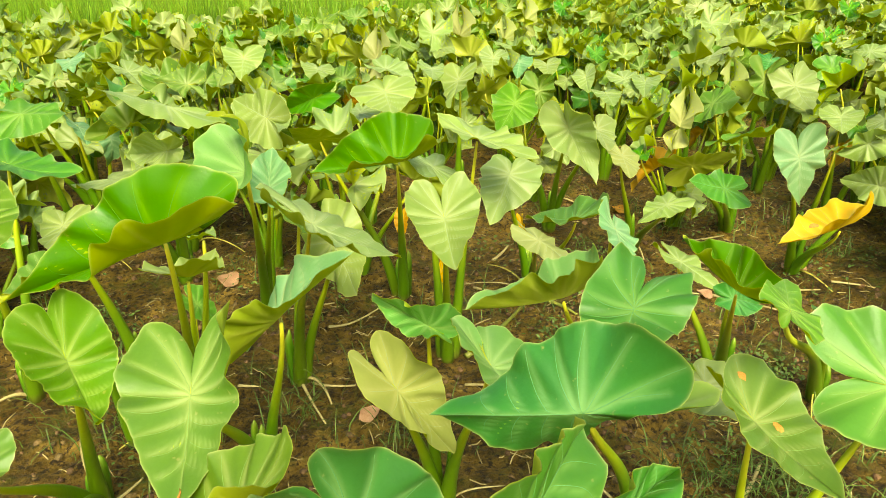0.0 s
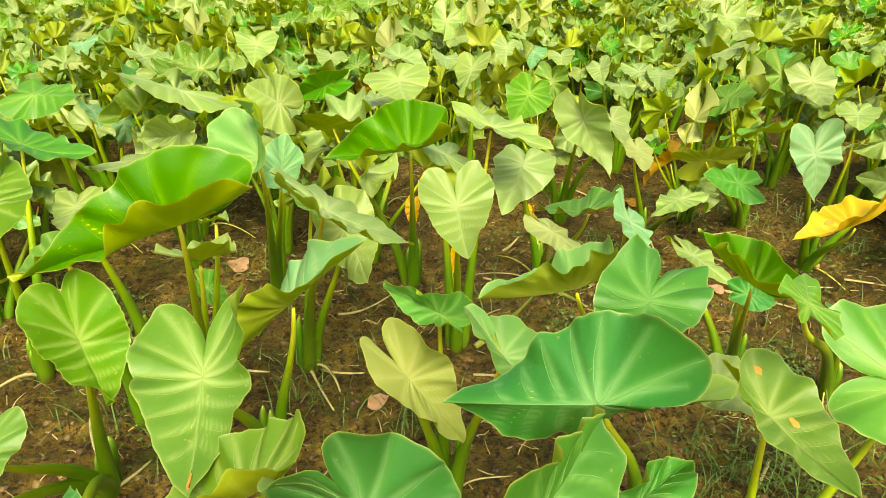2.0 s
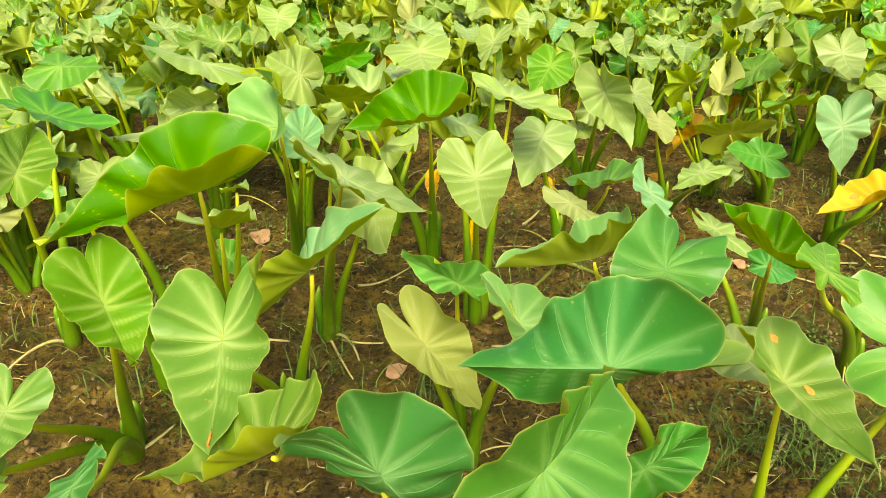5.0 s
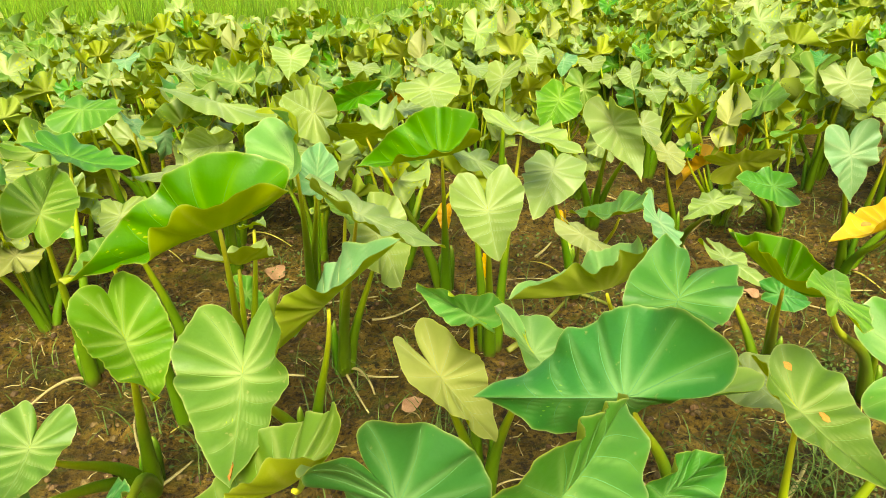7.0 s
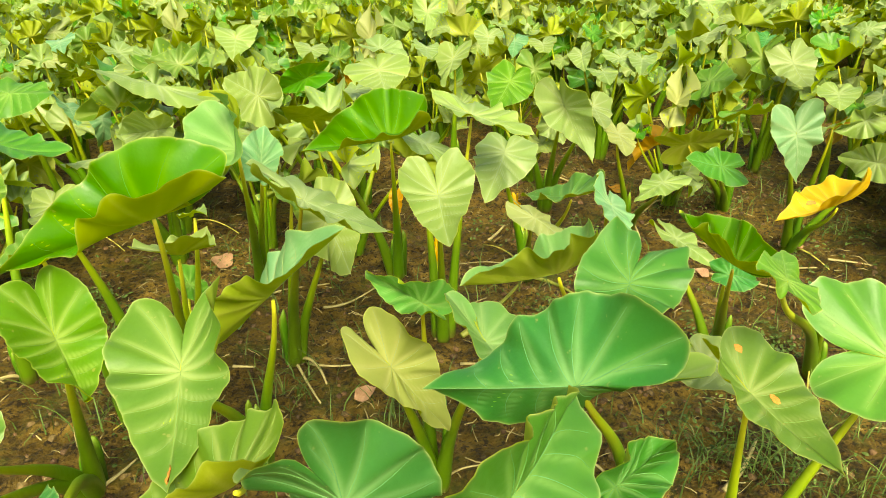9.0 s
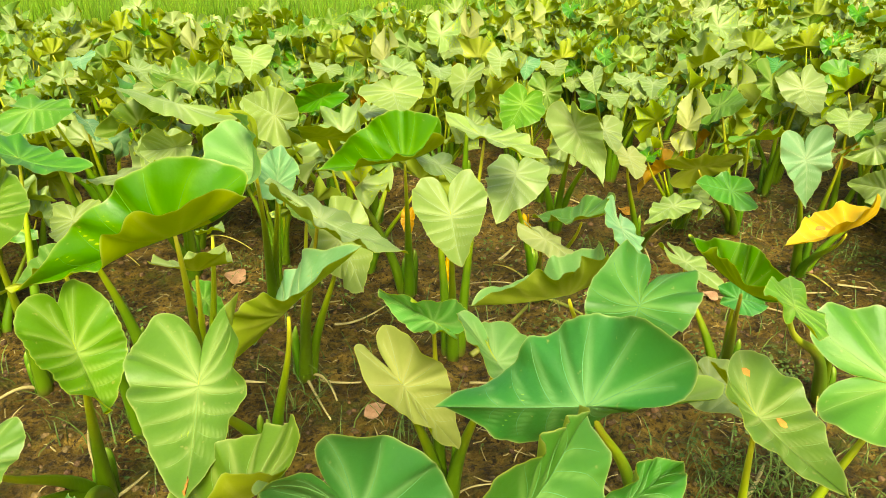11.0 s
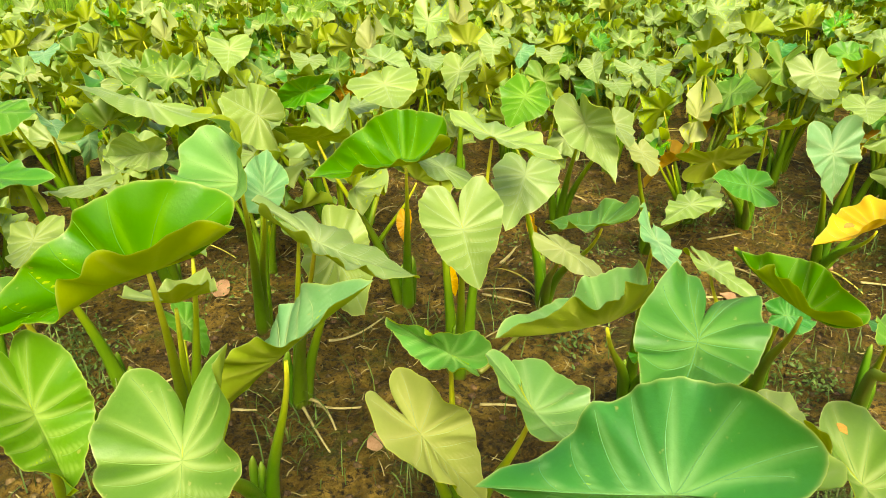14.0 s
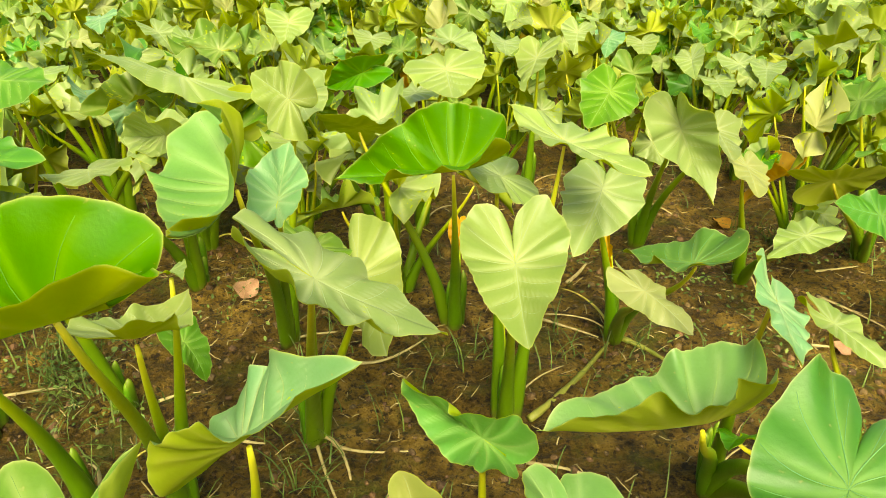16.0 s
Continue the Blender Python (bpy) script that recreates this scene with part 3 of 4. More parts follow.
taro(0.72, 1.24, "taro plant with broad heart-shaped pale green leaves", [
    ((0.607, 1.044, 0.769), (-14, 11, -154), 0.185, 0.99, (7, 46), (-0.22, -0.74, -0.34, -0.02), (-0.09, -0.09), LIME, 503, (-0.24, -0.42, 0.045), (-0.16, 0.16, 0.05)),
    ((0.965, 1.25, 0.7), (-8, 32, -100), 0.275, 1.1, (5, 12), (0.1, 0.1, 0, 0.1), (0.2, 0.3), LEAFY, 504),
])
taro(1.02, 2.28, "taro plant with broad heart-shaped pale green leaves", [
    ((0.752, 1.58, 0.73), (2, 10, 26), 0.228, 0.97, (41, 85), (-0.36, -0.68, -0.1, -0.54), (0.03, 0.41), LEAFY, 534),
    ((0.843, 1.821, 0.576), (-30, 42, -78), 0.163, 0.64, (18, 14), (0.18, 0.01, 0.39, -0.4), (0, 0), WAXY, 535),
    ((0.841, 2.348, 0.433), (-20, -9, -125), 0.158, 1.01, (5, 4), (0.09, -0.08, -0.3, 0.09), (0.04, -0.01), PALE, 536),
    ((0.551, 1.977, 0.343), (32, 15, 160), 0.117, 0.78, (13, 15), (0.35, 0.2, -0.0, -0.04), (0, 0), FRESH, 537),
])
taro(0.577, 2.18, "taro plant with large waxy blue-green leaves", [
    ((0.339, 1.546, 0.72), (-13, 10, 95), 0.248, 1.06, (52, 9), (-0.32, -1.58, -0.09, -0.01), (-0.66, 0.75), MINT, 565),
    ((0.461, 1.358, 0.8), (-26, 16, 151), 0.272, 0.78, (-8, 8), (-1.33, 0.9, -0.38, -0.1), (-0.5, 1.14), MEADOW, 566),
    ((0.645, 1.378, 0.601), (6, -4, -169), 0.187, 1.01, (-4, -4), (-0.23, -0.11, -0.03, -0.05), (-0.25, -0.65), PALE, 567),
    ((0.502, 1.828, 0.775), (-11, -36, -170), 0.154, 0.95, (0, 6), (0.14, -0.39, -0.25, -0.17), (-0.13, 0.28), BLUE, 568),
])
taro(0.372, 2.87, "taro plant with broad heart-shaped pale green leaves", [
    ((0.329, 2.142, 0.597), (-22, -4, -113), 0.146, 1.01, (-4, -8), (0.29, -0.26, -0.22, 0.01), (-0.17, -0.19), TAN, 596),
    ((0.247, 2.586, 0.658), (-25, -32, -179), 0.234, 0.95, (7, -41), (0.52, 0.5, 0.3, 0.04), (0.3, -0.09), PALE, 597),
    ((0.451, 2.248, 0.625), (-19, -6, 53), 0.204, 0.95, (18, 21), (-0.17, -0.52, -0.17, 0.01), (0.06, 0.0), MEADOW, 599),
    ((0.33, 3.0, 0.28), (-75, 20, 150), 0.08, 0.7, (40, 30), (0.3, 0.2, 0.2, 0), (0, 0), YELLOW, 600),
])
taro(0.51, 3.6, "taro plant with broad heart-shaped pale green leaves", [
    ((0.5, 2.957, 0.73), (-76, 21, -162), 0.266, 0.99, (56, 33), (-0.57, -1.06, 0.5, 0.1), (0.37, -0.1), PALE, 627),
    ((0.286, 3.184, 0.777), (-25, -18, 166), 0.204, 0.98, (-15, -14), (0.07, 0.06, -0.16, 0.05), (-0.12, -0.09), LEAFY, 628),
    ((0.634, 3.067, 0.7), (-14, -19, -169), 0.195, 0.83, (7, 6), (-0.11, -0.1, 0.19, 0.24), (0, 0), PALE, 629),
])
taro(0.909, 3.4, "taro plant with broad heart-shaped pale green leaves", [
    ((0.746, 3.046, 0.589), (-14, -26, -171), 0.174, 1.0, (0, 0), (0.01, 0.0, -0.06, 0.1), (-0.01, 0.01), TAN, 658),
    ((0.899, 2.824, 0.455), (-10, 2, 127), 0.159, 0.97, (-4, -2), (0.25, 0.1, 0.11, 0.08), (-0.05, 0.03), PALE, 659),
])
taro(1.612, 3.18, "taro plant with one yellowed withering leaf", [
    ((1.388, 2.832, 0.658), (-77, 9, -166), 0.2, 0.99, (7, 9), (0.38, -0.02, 0.36, 0.32), (0, 0), BLUE, 689),
    ((1.548, 2.719, 0.409), (-18, 22, 98), 0.263, 1.03, (26, 36), (-0.27, -0.53, 0.48, 0.0), (0.2, 0.28), YELLOW, 690, (-0.3, 0.1, 0.08), (0.2, 0.3, 0.07)),
    ((1.843, 3.041, 0.472), (-29, -71, 54), 0.202, 0.81, (16, 19), (0.23, 0.2, -0.0, -0.04), (0, 0), PALE, 691),
])
taro(1.47, 3.67, "taro plant with broad heart-shaped pale green leaves", [
    ((1.198, 3.044, 0.448), (13, -30, 92), 0.185, 1.0, (-2, 0), (-0.19, 0.0, 0.07, 0.13), (-0.01, 0.02), MEADOW, 720),
    ((1.107, 3.256, 0.479), (28, -45, -131), 0.214, 1.01, (-7, -5), (-0.27, -0.03, -0.32, 0.17), (-0.04, -0.02), PALE, 721),
    ((1.292, 3.217, 0.637), (2, -29, -69), 0.227, 1.0, (-3, -3), (0.06, 0.15, 0.14, 0.11), (0.01, 0.03), LEAFY, 722),
    ((1.301, 3.713, 0.656), (23, 44, -142), 0.211, 0.99, (-3, -5), (-0.02, 0.01, -0.02, 0.07), (-0.02, -0.04), LEAFY, 723),
])
taro(1.332, 2.2, "small taro plant with low leaves", [
    ((1.186, 1.932, 0.467), (15, -2, 164), 0.177, 0.64, (0, 2), (0.03, 0.06, 0.2, -0.15), (0, 0), WAXY, 751),
    ((0.645, 1.09, 0.959), (-5, 28, -20), 0.139, 0.79, (2, 2), (0.08, -0.02, 0.05, -0.07), (0.13, 0.04), LEAFY, 752),
])
taro(-0.558, 3.4, "taro plant with broad heart-shaped pale green leaves", [
    ((-0.799, 3.082, 0.734), (-15, 14, -152), 0.233, 0.93, (-10, -1), (-0.29, -0.2, 0.0, 0.31), (0, 0), PALE, 782),
    ((-0.293, 3.258, 0.805), (-12, 10, -168), 0.257, 1.01, (-12, -5), (-0.16, -0.16, 0.11, 0.44), (0, 0), PALE, 783),
])
taro(-1.2, 2.95, "taro plant with broad heart-shaped pale green leaves", [
    ((-1.088, 2.627, 0.724), (-9, 12, -150), 0.212, 0.85, (-22, -9), (-0.15, -0.2, 0.29, 0.16), (0, 0), PALE, 813),
    ((-1.025, 2.57, 0.739), (-49, -70, 112), 0.239, 0.95, (47, 51), (0.13, -0.23, -0.12, 0.14), (0.27, 0.58), PALE, 814),
    ((-1.151, 2.368, 0.696), (13, 2, -144), 0.219, 0.98, (-3, -3), (0.09, 0.02, 0.05, 0.08), (-0.01, -0.02), PALE, 815),
])
taro(-1.75, 3.1, "taro plant with broad heart-shaped pale green leaves", [
    ((-1.64, 2.713, 0.834), (0, 29, -95), 0.21, 1.01, (-17, -17), (-0.12, -0.1, -0.06, 0.09), (-0.23, -0.07), LEAFY, 844),
    ((-1.231, 3.118, 0.766), (20, -4, 138), 0.333, 1.08, (-10, -7), (-0.12, 0.0, 0.34, 0.35), (-0.1, -0.03), PALE, 845),
])
taro(-0.95, 1.85, "taro plant with broad heart-shaped pale green leaves", [
    ((-0.869, 1.5, 0.779), (-29, -20, 112), 0.155, 0.95, (40, 8), (-0.02, 1.16, 0.18, 0.0), (0, 0), LIME, 875),
])
taro(1.1, 4.5, "taro plant with broad heart-shaped pale green leaves", [
    ((1.088, 4.331, 0.376), (-17, -2, 169), 0.192, 0.88, (-2, -2), (-0.14, -0.01, 0.66, -0.13), (0, 0), PALE, 906),
])
taro(-1.81, 3.5, "taro plant with broad heart-shaped pale green leaves", [
    ((-1.936, 3.278, 0.7), (-2, -4, -160), 0.199, 1.0, (7, 7), (0.28, 0.2, 0.0, -0.0), (0, 0), PALE, 937),
    ((-1.689, 3.43, 0.524), (-77, -14, -104), 0.158, 1.0, (-8, -3), (0.81, 0.2, -0.0, 0.0), (0, 0), BLUE, 938),
    ((-1.817, 3.385, 0.592), (-16, -40, -128), 0.172, 0.91, (6, 3), (0.32, 0.2, 0.0, -0.02), (0, 0), BLUE, 939),
])
taro(-0.88, 4.65, "taro plant with broad heart-shaped pale green leaves", [
    ((-0.875, 4.513, 0.652), (-5, -14, -172), 0.201, 1.0, (1, 1), (0.31, 0.2, -0.0, 0.0), (0, 0), PALE, 968),
])
taro(0.41, 4.92, "taro plant with broad heart-shaped pale green leaves", [
    ((0.502, 4.845, 0.488), (4, -20, 152), 0.173, 0.9, (3, 4), (0.31, 0.2, -0.0, -0.02), (0, 0), TAN, 999),
    ((0.548, 4.677, 0.654), (-8, 6, 179), 0.18, 0.92, (7, 6), (0.3, 0.2, 0.0, -0.02), (0, 0), PALE, 1000),
    ((0.212, 4.839, 0.664), (-20, -4, 177), 0.191, 0.97, (10, 10), (0.31, 0.2, -0.0, -0.01), (0, 0), PALE, 1001),
    ((0.38, 4.765, 0.654), (-16, -6, 175), 0.176, 0.9, (7, 7), (0.3, 0.2, -0.0, -0.02), (0, 0), BLUE, 1002),
])
taro(2.28, 4.79, "taro plant with broad heart-shaped pale green leaves", [
    ((2.281, 4.648, 0.654), (11, 53, -71), 0.176, 0.91, (8, 10), (0.27, 0.2, -0.0, -0.02), (0, 0), FRESH, 1030),
])
taro(-1.89, 4.43, "taro plant with broad heart-shaped pale green leaves", [
    ((-1.987, 4.331, 0.665), (-24, -2, -121), 0.178, 0.96, (13, 11), (0.3, 0.2, 0.0, -0.01), (0, 0), PALE, 1061),
    ((-1.789, 4.258, 0.653), (-13, -19, -168), 0.174, 0.9, (6, 7), (0.3, 0.2, -0.0, -0.02), (0, 0), PALE, 1062),
])
taro(-0.3, 4.59, "taro plant with broad heart-shaped pale green leaves", [
    ((-0.166, 4.47, 0.665), (-3, -12, -172), 0.188, 0.95, (12, 12), (0.31, 0.2, 0.0, -0.01), (0, 0), PALE, 1092),
    ((-0.436, 4.425, 0.673), (-4, 8, -123), 0.219, 1.02, (17, 17), (0.49, 0.21, -0.0, 0.01), (0, 0), PALE, 1093),
])
taro(0.9, 4.38, "taro plant with broad heart-shaped pale green leaves", [
    ((1.067, 4.214, 0.655), (-8, 2, 168), 0.175, 0.9, (9, 9), (0.3, 0.2, -0.0, -0.02), (0, 0), PALE, 1123),
    ((0.848, 4.181, 0.592), (-1, -2, -175), 0.183, 0.94, (4, 3), (0.31, 0.2, 0.0, -0.01), (0, 0), PALE, 1124),
    ((0.96, 4.292, 0.653), (-12, 9, -157), 0.171, 0.93, (7, 4), (0.32, 0.2, 0.0, -0.02), (0, 0), PALE, 1125),
    ((0.739, 4.289, 0.664), (-18, 28, 170), 0.168, 0.86, (17, 18), (0.34, 0.2, -0.0, -0.03), (0, 0), PALE, 1126),
])
taro(2.0, 3.75, "taro plant with broad heart-shaped pale green leaves", [
    ((2.077, 3.562, 0.623), (-18, 38, 140), 0.176, 0.91, (6, 7), (0.33, 0.2, -0.0, -0.02), (0, 0), PALE, 1154),
    ((1.921, 3.664, 0.605), (-8, 6, 159), 0.197, 0.99, (8, 8), (0.12, 0.09, -0.0, -0.05), (0, 0), PALE, 1155),
])
taro(-2.34, 4.3, "taro plant with broad heart-shaped pale green leaves", [
    ((-2.341, 4.16, 0.647), (2, -18, 108), 0.17, 0.99, (1, -1), (0.37, 0.2, 0.0, -0.0), (0, 0), TAN, 1185),
])
taro(2.79, 5.39, "taro plant with broad heart-shaped pale green leaves", [
    ((2.794, 5.254, 0.651), (-5, -27, 61), 0.163, 0.99, (3, 1), (0.35, 0.2, 0.0, -0.0), (0, 0), PALE, 1216),
])
taro(0.01, 4.1, "taro plant with broad heart-shaped pale green leaves", [
    ((0.014, 3.957, 0.708), (-38, 23, 151), 0.206, 1.01, (3, 4), (-0.05, 0.03, -0.48, 0.01), (0, 0), PALE, 1247),
])
taro(1.79, 4.2, "taro plant with broad heart-shaped pale green leaves", [
    ((1.793, 4.173, 0.59), (-14, 18, -129), 0.179, 1.0, (4, 4), (0.28, 0.2, -0.0, -0.0), (0, 0), PALE, 1278),
    ((1.791, 3.951, 0.697), (-32, 0, -176), 0.234, 0.95, (5, -10), (-0.52, -0.42, -0.12, 0.3), (0, 0), PALE, 1279),
])
taro(-2.56, 4.87, "taro plant with broad heart-shaped pale green leaves", [
    ((-2.562, 4.731, 0.647), (-7, 17, -156), 0.194, 0.98, (0, 1), (0.31, 0.2, -0.0, -0.01), (0, 0), BLUE, 1309),
])
taro(-0.73, 3.88, "taro plant with broad heart-shaped pale green leaves", [
    ((-0.732, 3.742, 0.656), (-58, -61, 126), 0.226, 0.93, (42, 59), (0.11, 0.9, -0.22, -0.19), (0, 0), FRESH, 1340),
])
taro(-1.34, 4.69, "taro plant with broad heart-shaped pale green leaves", [
    ((-1.343, 4.546, 0.706), (-23, -6, -167), 0.216, 1.06, (5, 3), (0.12, 0.1, 0.18, 0.43), (0, 0), PALE, 1371),
])
taro(1.97, 4.96, "taro plant with broad heart-shaped pale green leaves", [
    ((1.968, 4.821, 0.659), (-12, -8, 153), 0.178, 0.91, (8, 8), (0.3, 0.2, -0.0, -0.02), (0, 0), WAXY, 1402),
])
taro(1.65, 5.12, "taro plant with broad heart-shaped pale green leaves", [
    ((1.646, 4.977, 0.662), (-13, 15, 147), 0.202, 1.01, (7, 7), (0.3, 0.2, 0.0, 0.0), (0, 0), PALE, 1433),
])
taro(1.77, 3.49, "taro plant with broad heart-shaped pale green leaves", [
    ((1.768, 3.349, 0.534), (2, 34, 136), 0.162, 0.86, (5, 8), (0.32, 0.2, -0.0, -0.03), (0, 0), PALE, 1464),
])
taro(-0.45, 3.65, "taro plant with broad heart-shaped pale green leaves", [
    ((-0.452, 3.512, 0.645), (-9, 5, 150), 0.187, 0.98, (-4, -2), (0.35, 0.2, -0.0, -0.01), (0, 0), PALE, 1495),
])

# ---- the field behind ----
def field_leaf(rnd):
    """A joint relative to the crown, a turn and sizes for a leaf of a plant further off."""
    heading = rnd.uniform(0, 360) if rnd.random() < 0.55 else rnd.gauss(180, 50)
    reach = rnd.uniform(0.06, 0.30)
    a = (reach * -math.sin(radians(heading)), reach * math.cos(radians(heading)), rnd.choice((rnd.uniform(0.26, 0.5), rnd.uniform(0.44, 0.64))))
    turn = (rnd.gauss(-16, 24), rnd.gauss(0, 24), heading + rnd.gauss(0, 25))
    return a, turn, rnd.uniform(0.14, 0.24), rnd.uniform(0.85, 1.15), (rnd.gauss(16, 22), rnd.gauss(16, 22)), (rnd.uniform(-0.6, 0.9), rnd.uniform(-0.7, 0.7), rnd.gauss(0, 0.5), rnd.uniform(-0.2, 0.3))


def field_plant(seed):
    rnd = random.Random(seed)
    root = tagged(new("taro_plant"), "leafy taro plant with pale green leaves in the field rows", "taro plant", "taro plants in the field")
    for n in range(rnd.choice((7, 8, 8, 9))):
        a, turn, length, width, fold, droop = field_leaf(rnd)
        shade = rnd.choice((PALE, PALE, PALE, TAN, LIME, PALE, PALE, LIME, LIME, PALE, PALE, LIME, PALE, FRESH, PALE, PALE, TAN, PALE, LIME, PALE)) if n or seed % 12 else BLUE
        if n == 6 and seed == 905:
            shade, a = YELLOW, (a[0], a[1], 0.36)
        normal = Euler([radians(v) for v in turn]).to_matrix() @ Vector((0, 0, 1))
        petiole(root, (0, 0, 0), a, normal, 0.85, 6)
        blade(root, a, turn, length, width, fold, droop, shade, seed * 17 + n, 0.20, False)
    dead_petioles(root, seed, seed % 2)
    return root


KINDS = [field_plant(900 + k) for k in range(12)]
USED = [0] * len(KINDS)


def field_edge(x):
    """Where the taro ends and the paddy begins."""
    return 6.9 + 0.10 * (x + 2.0) if x < -2.0 else min(6.9 + 0.52 * (x + 2.0), 12.6)


TAKEN = [o.location.copy() for o in scene.objects if o.name.startswith("taro_plant") and o not in KINDS]
spots, far_spots = [], []
rnd = random.Random(5)
row = 0
y = 1.0
while y < 13.2:
    x = -9.0 + (row % 2) * 0.22
    while x < 9.0:
        px, py = x + rnd.uniform(-0.13, 0.13), y + rnd.uniform(-0.13, 0.13)
        x += 0.44
        seen = 0.62 * (py + 0.7) + 0.9
        if abs(px) > seen or py > field_edge(px) or py > 13:
            continue
        if py < 3.0 + 0.1 * abs(px) and -1.75 < px < 1.75 + 0.1 * py:
            continue
        if any((px - t.x) ** 2 + (py - t.y) ** 2 < 0.075 for t in TAKEN):
            continue
        (spots if len(spots) < 265 else far_spots).append((px, py))
    y += 0.43
    row += 1

for n, (px, py) in enumerate(spots):
    k = n % len(KINDS)
    s = rnd.uniform(0.88, 1.12)
    m = pose(px, py, ground_height(px, py), 0, 0, rnd.uniform(-35, 35)) @ Matrix.Scale(s, 4)
    if USED[k]:
        copy_thing(KINDS[k], m)
    else:
        KINDS[k].matrix_basis = m
        USED[k] = 1


def far_field():
    """The furthest plants, joined."""
    co, faces, v, e, p = [], [], [], [], []
    sco, sfaces, along = [], [], []
    for n, (px, py) in enumerate(far_spots):
        r = random.Random(4000 + n)
        for k in range(10):
            a, turn, length, width, fold, droop = field_leaf(r)
            bend = Bend(length, width, (radians(fold[0]), radians(fold[1])), droop, 0.18, n * 7 + k, (0.0, 0.0), 2.0)
            c, f, vv, ee, pp = blade_data(bend, 26, (0.0, 0.4, 0.75, 1.0))
            m = np.array(Euler([radians(q) for q in turn]).to_matrix())
            c = c @ m.T + np.array([a[0] + px, a[1] + py, a[2]])
            faces += [tuple(i + len(co) for i in face) for face in f]
            co += c.tolist()
            v += vv.tolist()
            e += ee.tolist()
            p += pp.tolist()
            c, f, al = tube_data(bezier((px, py, 0), (px + a[0] * 0.2, py + a[1] * 0.2, a[2] * 0.5), (px + a[0] * 0.8, py + a[1] * 0.8, a[2] - 0.1), (px + a[0], py + a[1], a[2]), 5), [0.018, 0.014, 0.011, 0.009, 0.008, 0.006], 5)
            sfaces += [tuple(i + len(sco) for i in face) for face in f]
            sco += c
            along += al
    root = tagged(new("distant_taro", leaf_mesh("distant_taro", co, faces, LEAF_FAR, UNDER[PALE], v, e, p)), "dense distant rows of pale green taro leaves", "taro plants", kind="stuff")
    part("petioles", mesh_of("petioles", sco, sfaces, STEM, {"along": along}), root)


if far_spots:
    far_field()


# ---- paddy behind the field ----
def paddy():
    r = random.Random(77)
    co, faces = [], []
    for n in range(34000):
        x = r.uniform(-16, 5.0)
        deep = r.random() ** 2 * 9
        y0 = field_edge(x) + 0.35 + deep
        h, lean, turn, w = r.uniform(0.55, 0.95), r.uniform(0.02, 0.3), r.uniform(0, 6.28), r.uniform(0.004, 0.008) * (1 + deep * 0.3)
        dx, dy = math.cos(turn), math.sin(turn)
        i = len(co)
        for t in (0, 0.4, 0.75):
            px, py, pz, ww = x + dx * lean * t * t, y0 + dy * lean * t * t, h * t, w * (1 - 0.5 * t)
            co += [(px - ww, py, pz), (px + ww, py, pz)]
        co.append((x + dx * lean, y0 + dy * lean, h))
        faces += [(i, i + 1, i + 3, i + 2), (i + 2, i + 3, i + 5, i + 4), (i + 4, i + 5, i + 6)]
    tagged(new("paddy_grass", mesh_of("paddy_grass", co, faces, PADDY, smooth=False)), "tall dense bright green rice paddy behind the taro", "rice paddy", kind="stuff")


paddy()


# ---- litter, weeds and clods ----
def fallen_stalk(points, thick=0.006, label="pale dry fallen leaf stalk lying on the mud", mat=None):
    pts = [Vector((x, y, ground_height(x, y) + thick * 0.9)) for x, y in points]
    if len(pts) == 2:
        mid = (pts[0] + pts[1]) / 2 + Vector((0.012, -0.012, 0.008))
        pts = [pts[0], mid, pts[1]]
    a, b, c = pts
    line = bezier(a, a.lerp(b, 0.75), c.lerp(b, 0.75), c, 12)
    rad = [thick * (1.15 - 0.6 * i / 12) * (1 + 0.12 * math.sin(i * 2.1)) for i in range(13)]
    co, faces, _ = tube_data(line, rad, 6, 0.7)
    tagged(new("fallen_stalk", mesh_of("fallen_stalk", co, faces, mat or STRAW)), label, "dead stalk", "fallen stalks")


for line in (((-0.47, 2.19), (-0.38, 2.12), (-0.21, 2.18)), ((-0.46, 2.53), (-0.37, 2.55), (-0.27, 2.72)), ((-1.5, 2.21), (-1.34, 2.26), (-1.18, 2.29)),
             ((-1.01, 2.26), (-0.93, 2.31)), ((0.12, 2.9), (0.32, 2.84)), ((1.17, 3.27), (1.34, 3.07)), ((0.10, 2.18), (0.22, 2.17), (0.31, 2.13)),
             ((0.61, 4.03), (0.70, 3.90)), ((1.51, 2.95), (1.66, 2.96)), ((1.72, 3.0), (1.92, 3.0)), ((1.05, 2.92), (1.16, 2.94)),
             ((-0.90, 1.53), (-0.85, 1.66)), ((-0.71, 2.14), (-0.63, 2.14)), ((1.22, 3.47), (1.42, 3.57)), ((-1.71, 2.63), (-1.58, 2.68), (-1.48, 2.7))):
    fallen_stalk(line)
for line in (((0.10, 2.36), (0.24, 2.55), (0.36, 2.82)), ((0.40, 2.83), (0.50, 2.79), (0.55, 2.66))):
    fallen_stalk(line, 0.011, "olive-green leaf stalk sunk down onto the mud", SUNK)
fallen_stalk(((1.18, 2.93), (1.31, 2.86), (1.42, 2.74)), 0.007)
fallen_stalk(((0.85, 1.59), (1.0, 1.79)), 0.009, "whitish dry leaf sheath lying in the grass")
fallen_stalk(((0.21, 3.19), (0.29, 3.37)), 0.008, "whitish dry stalk lying on the mud")


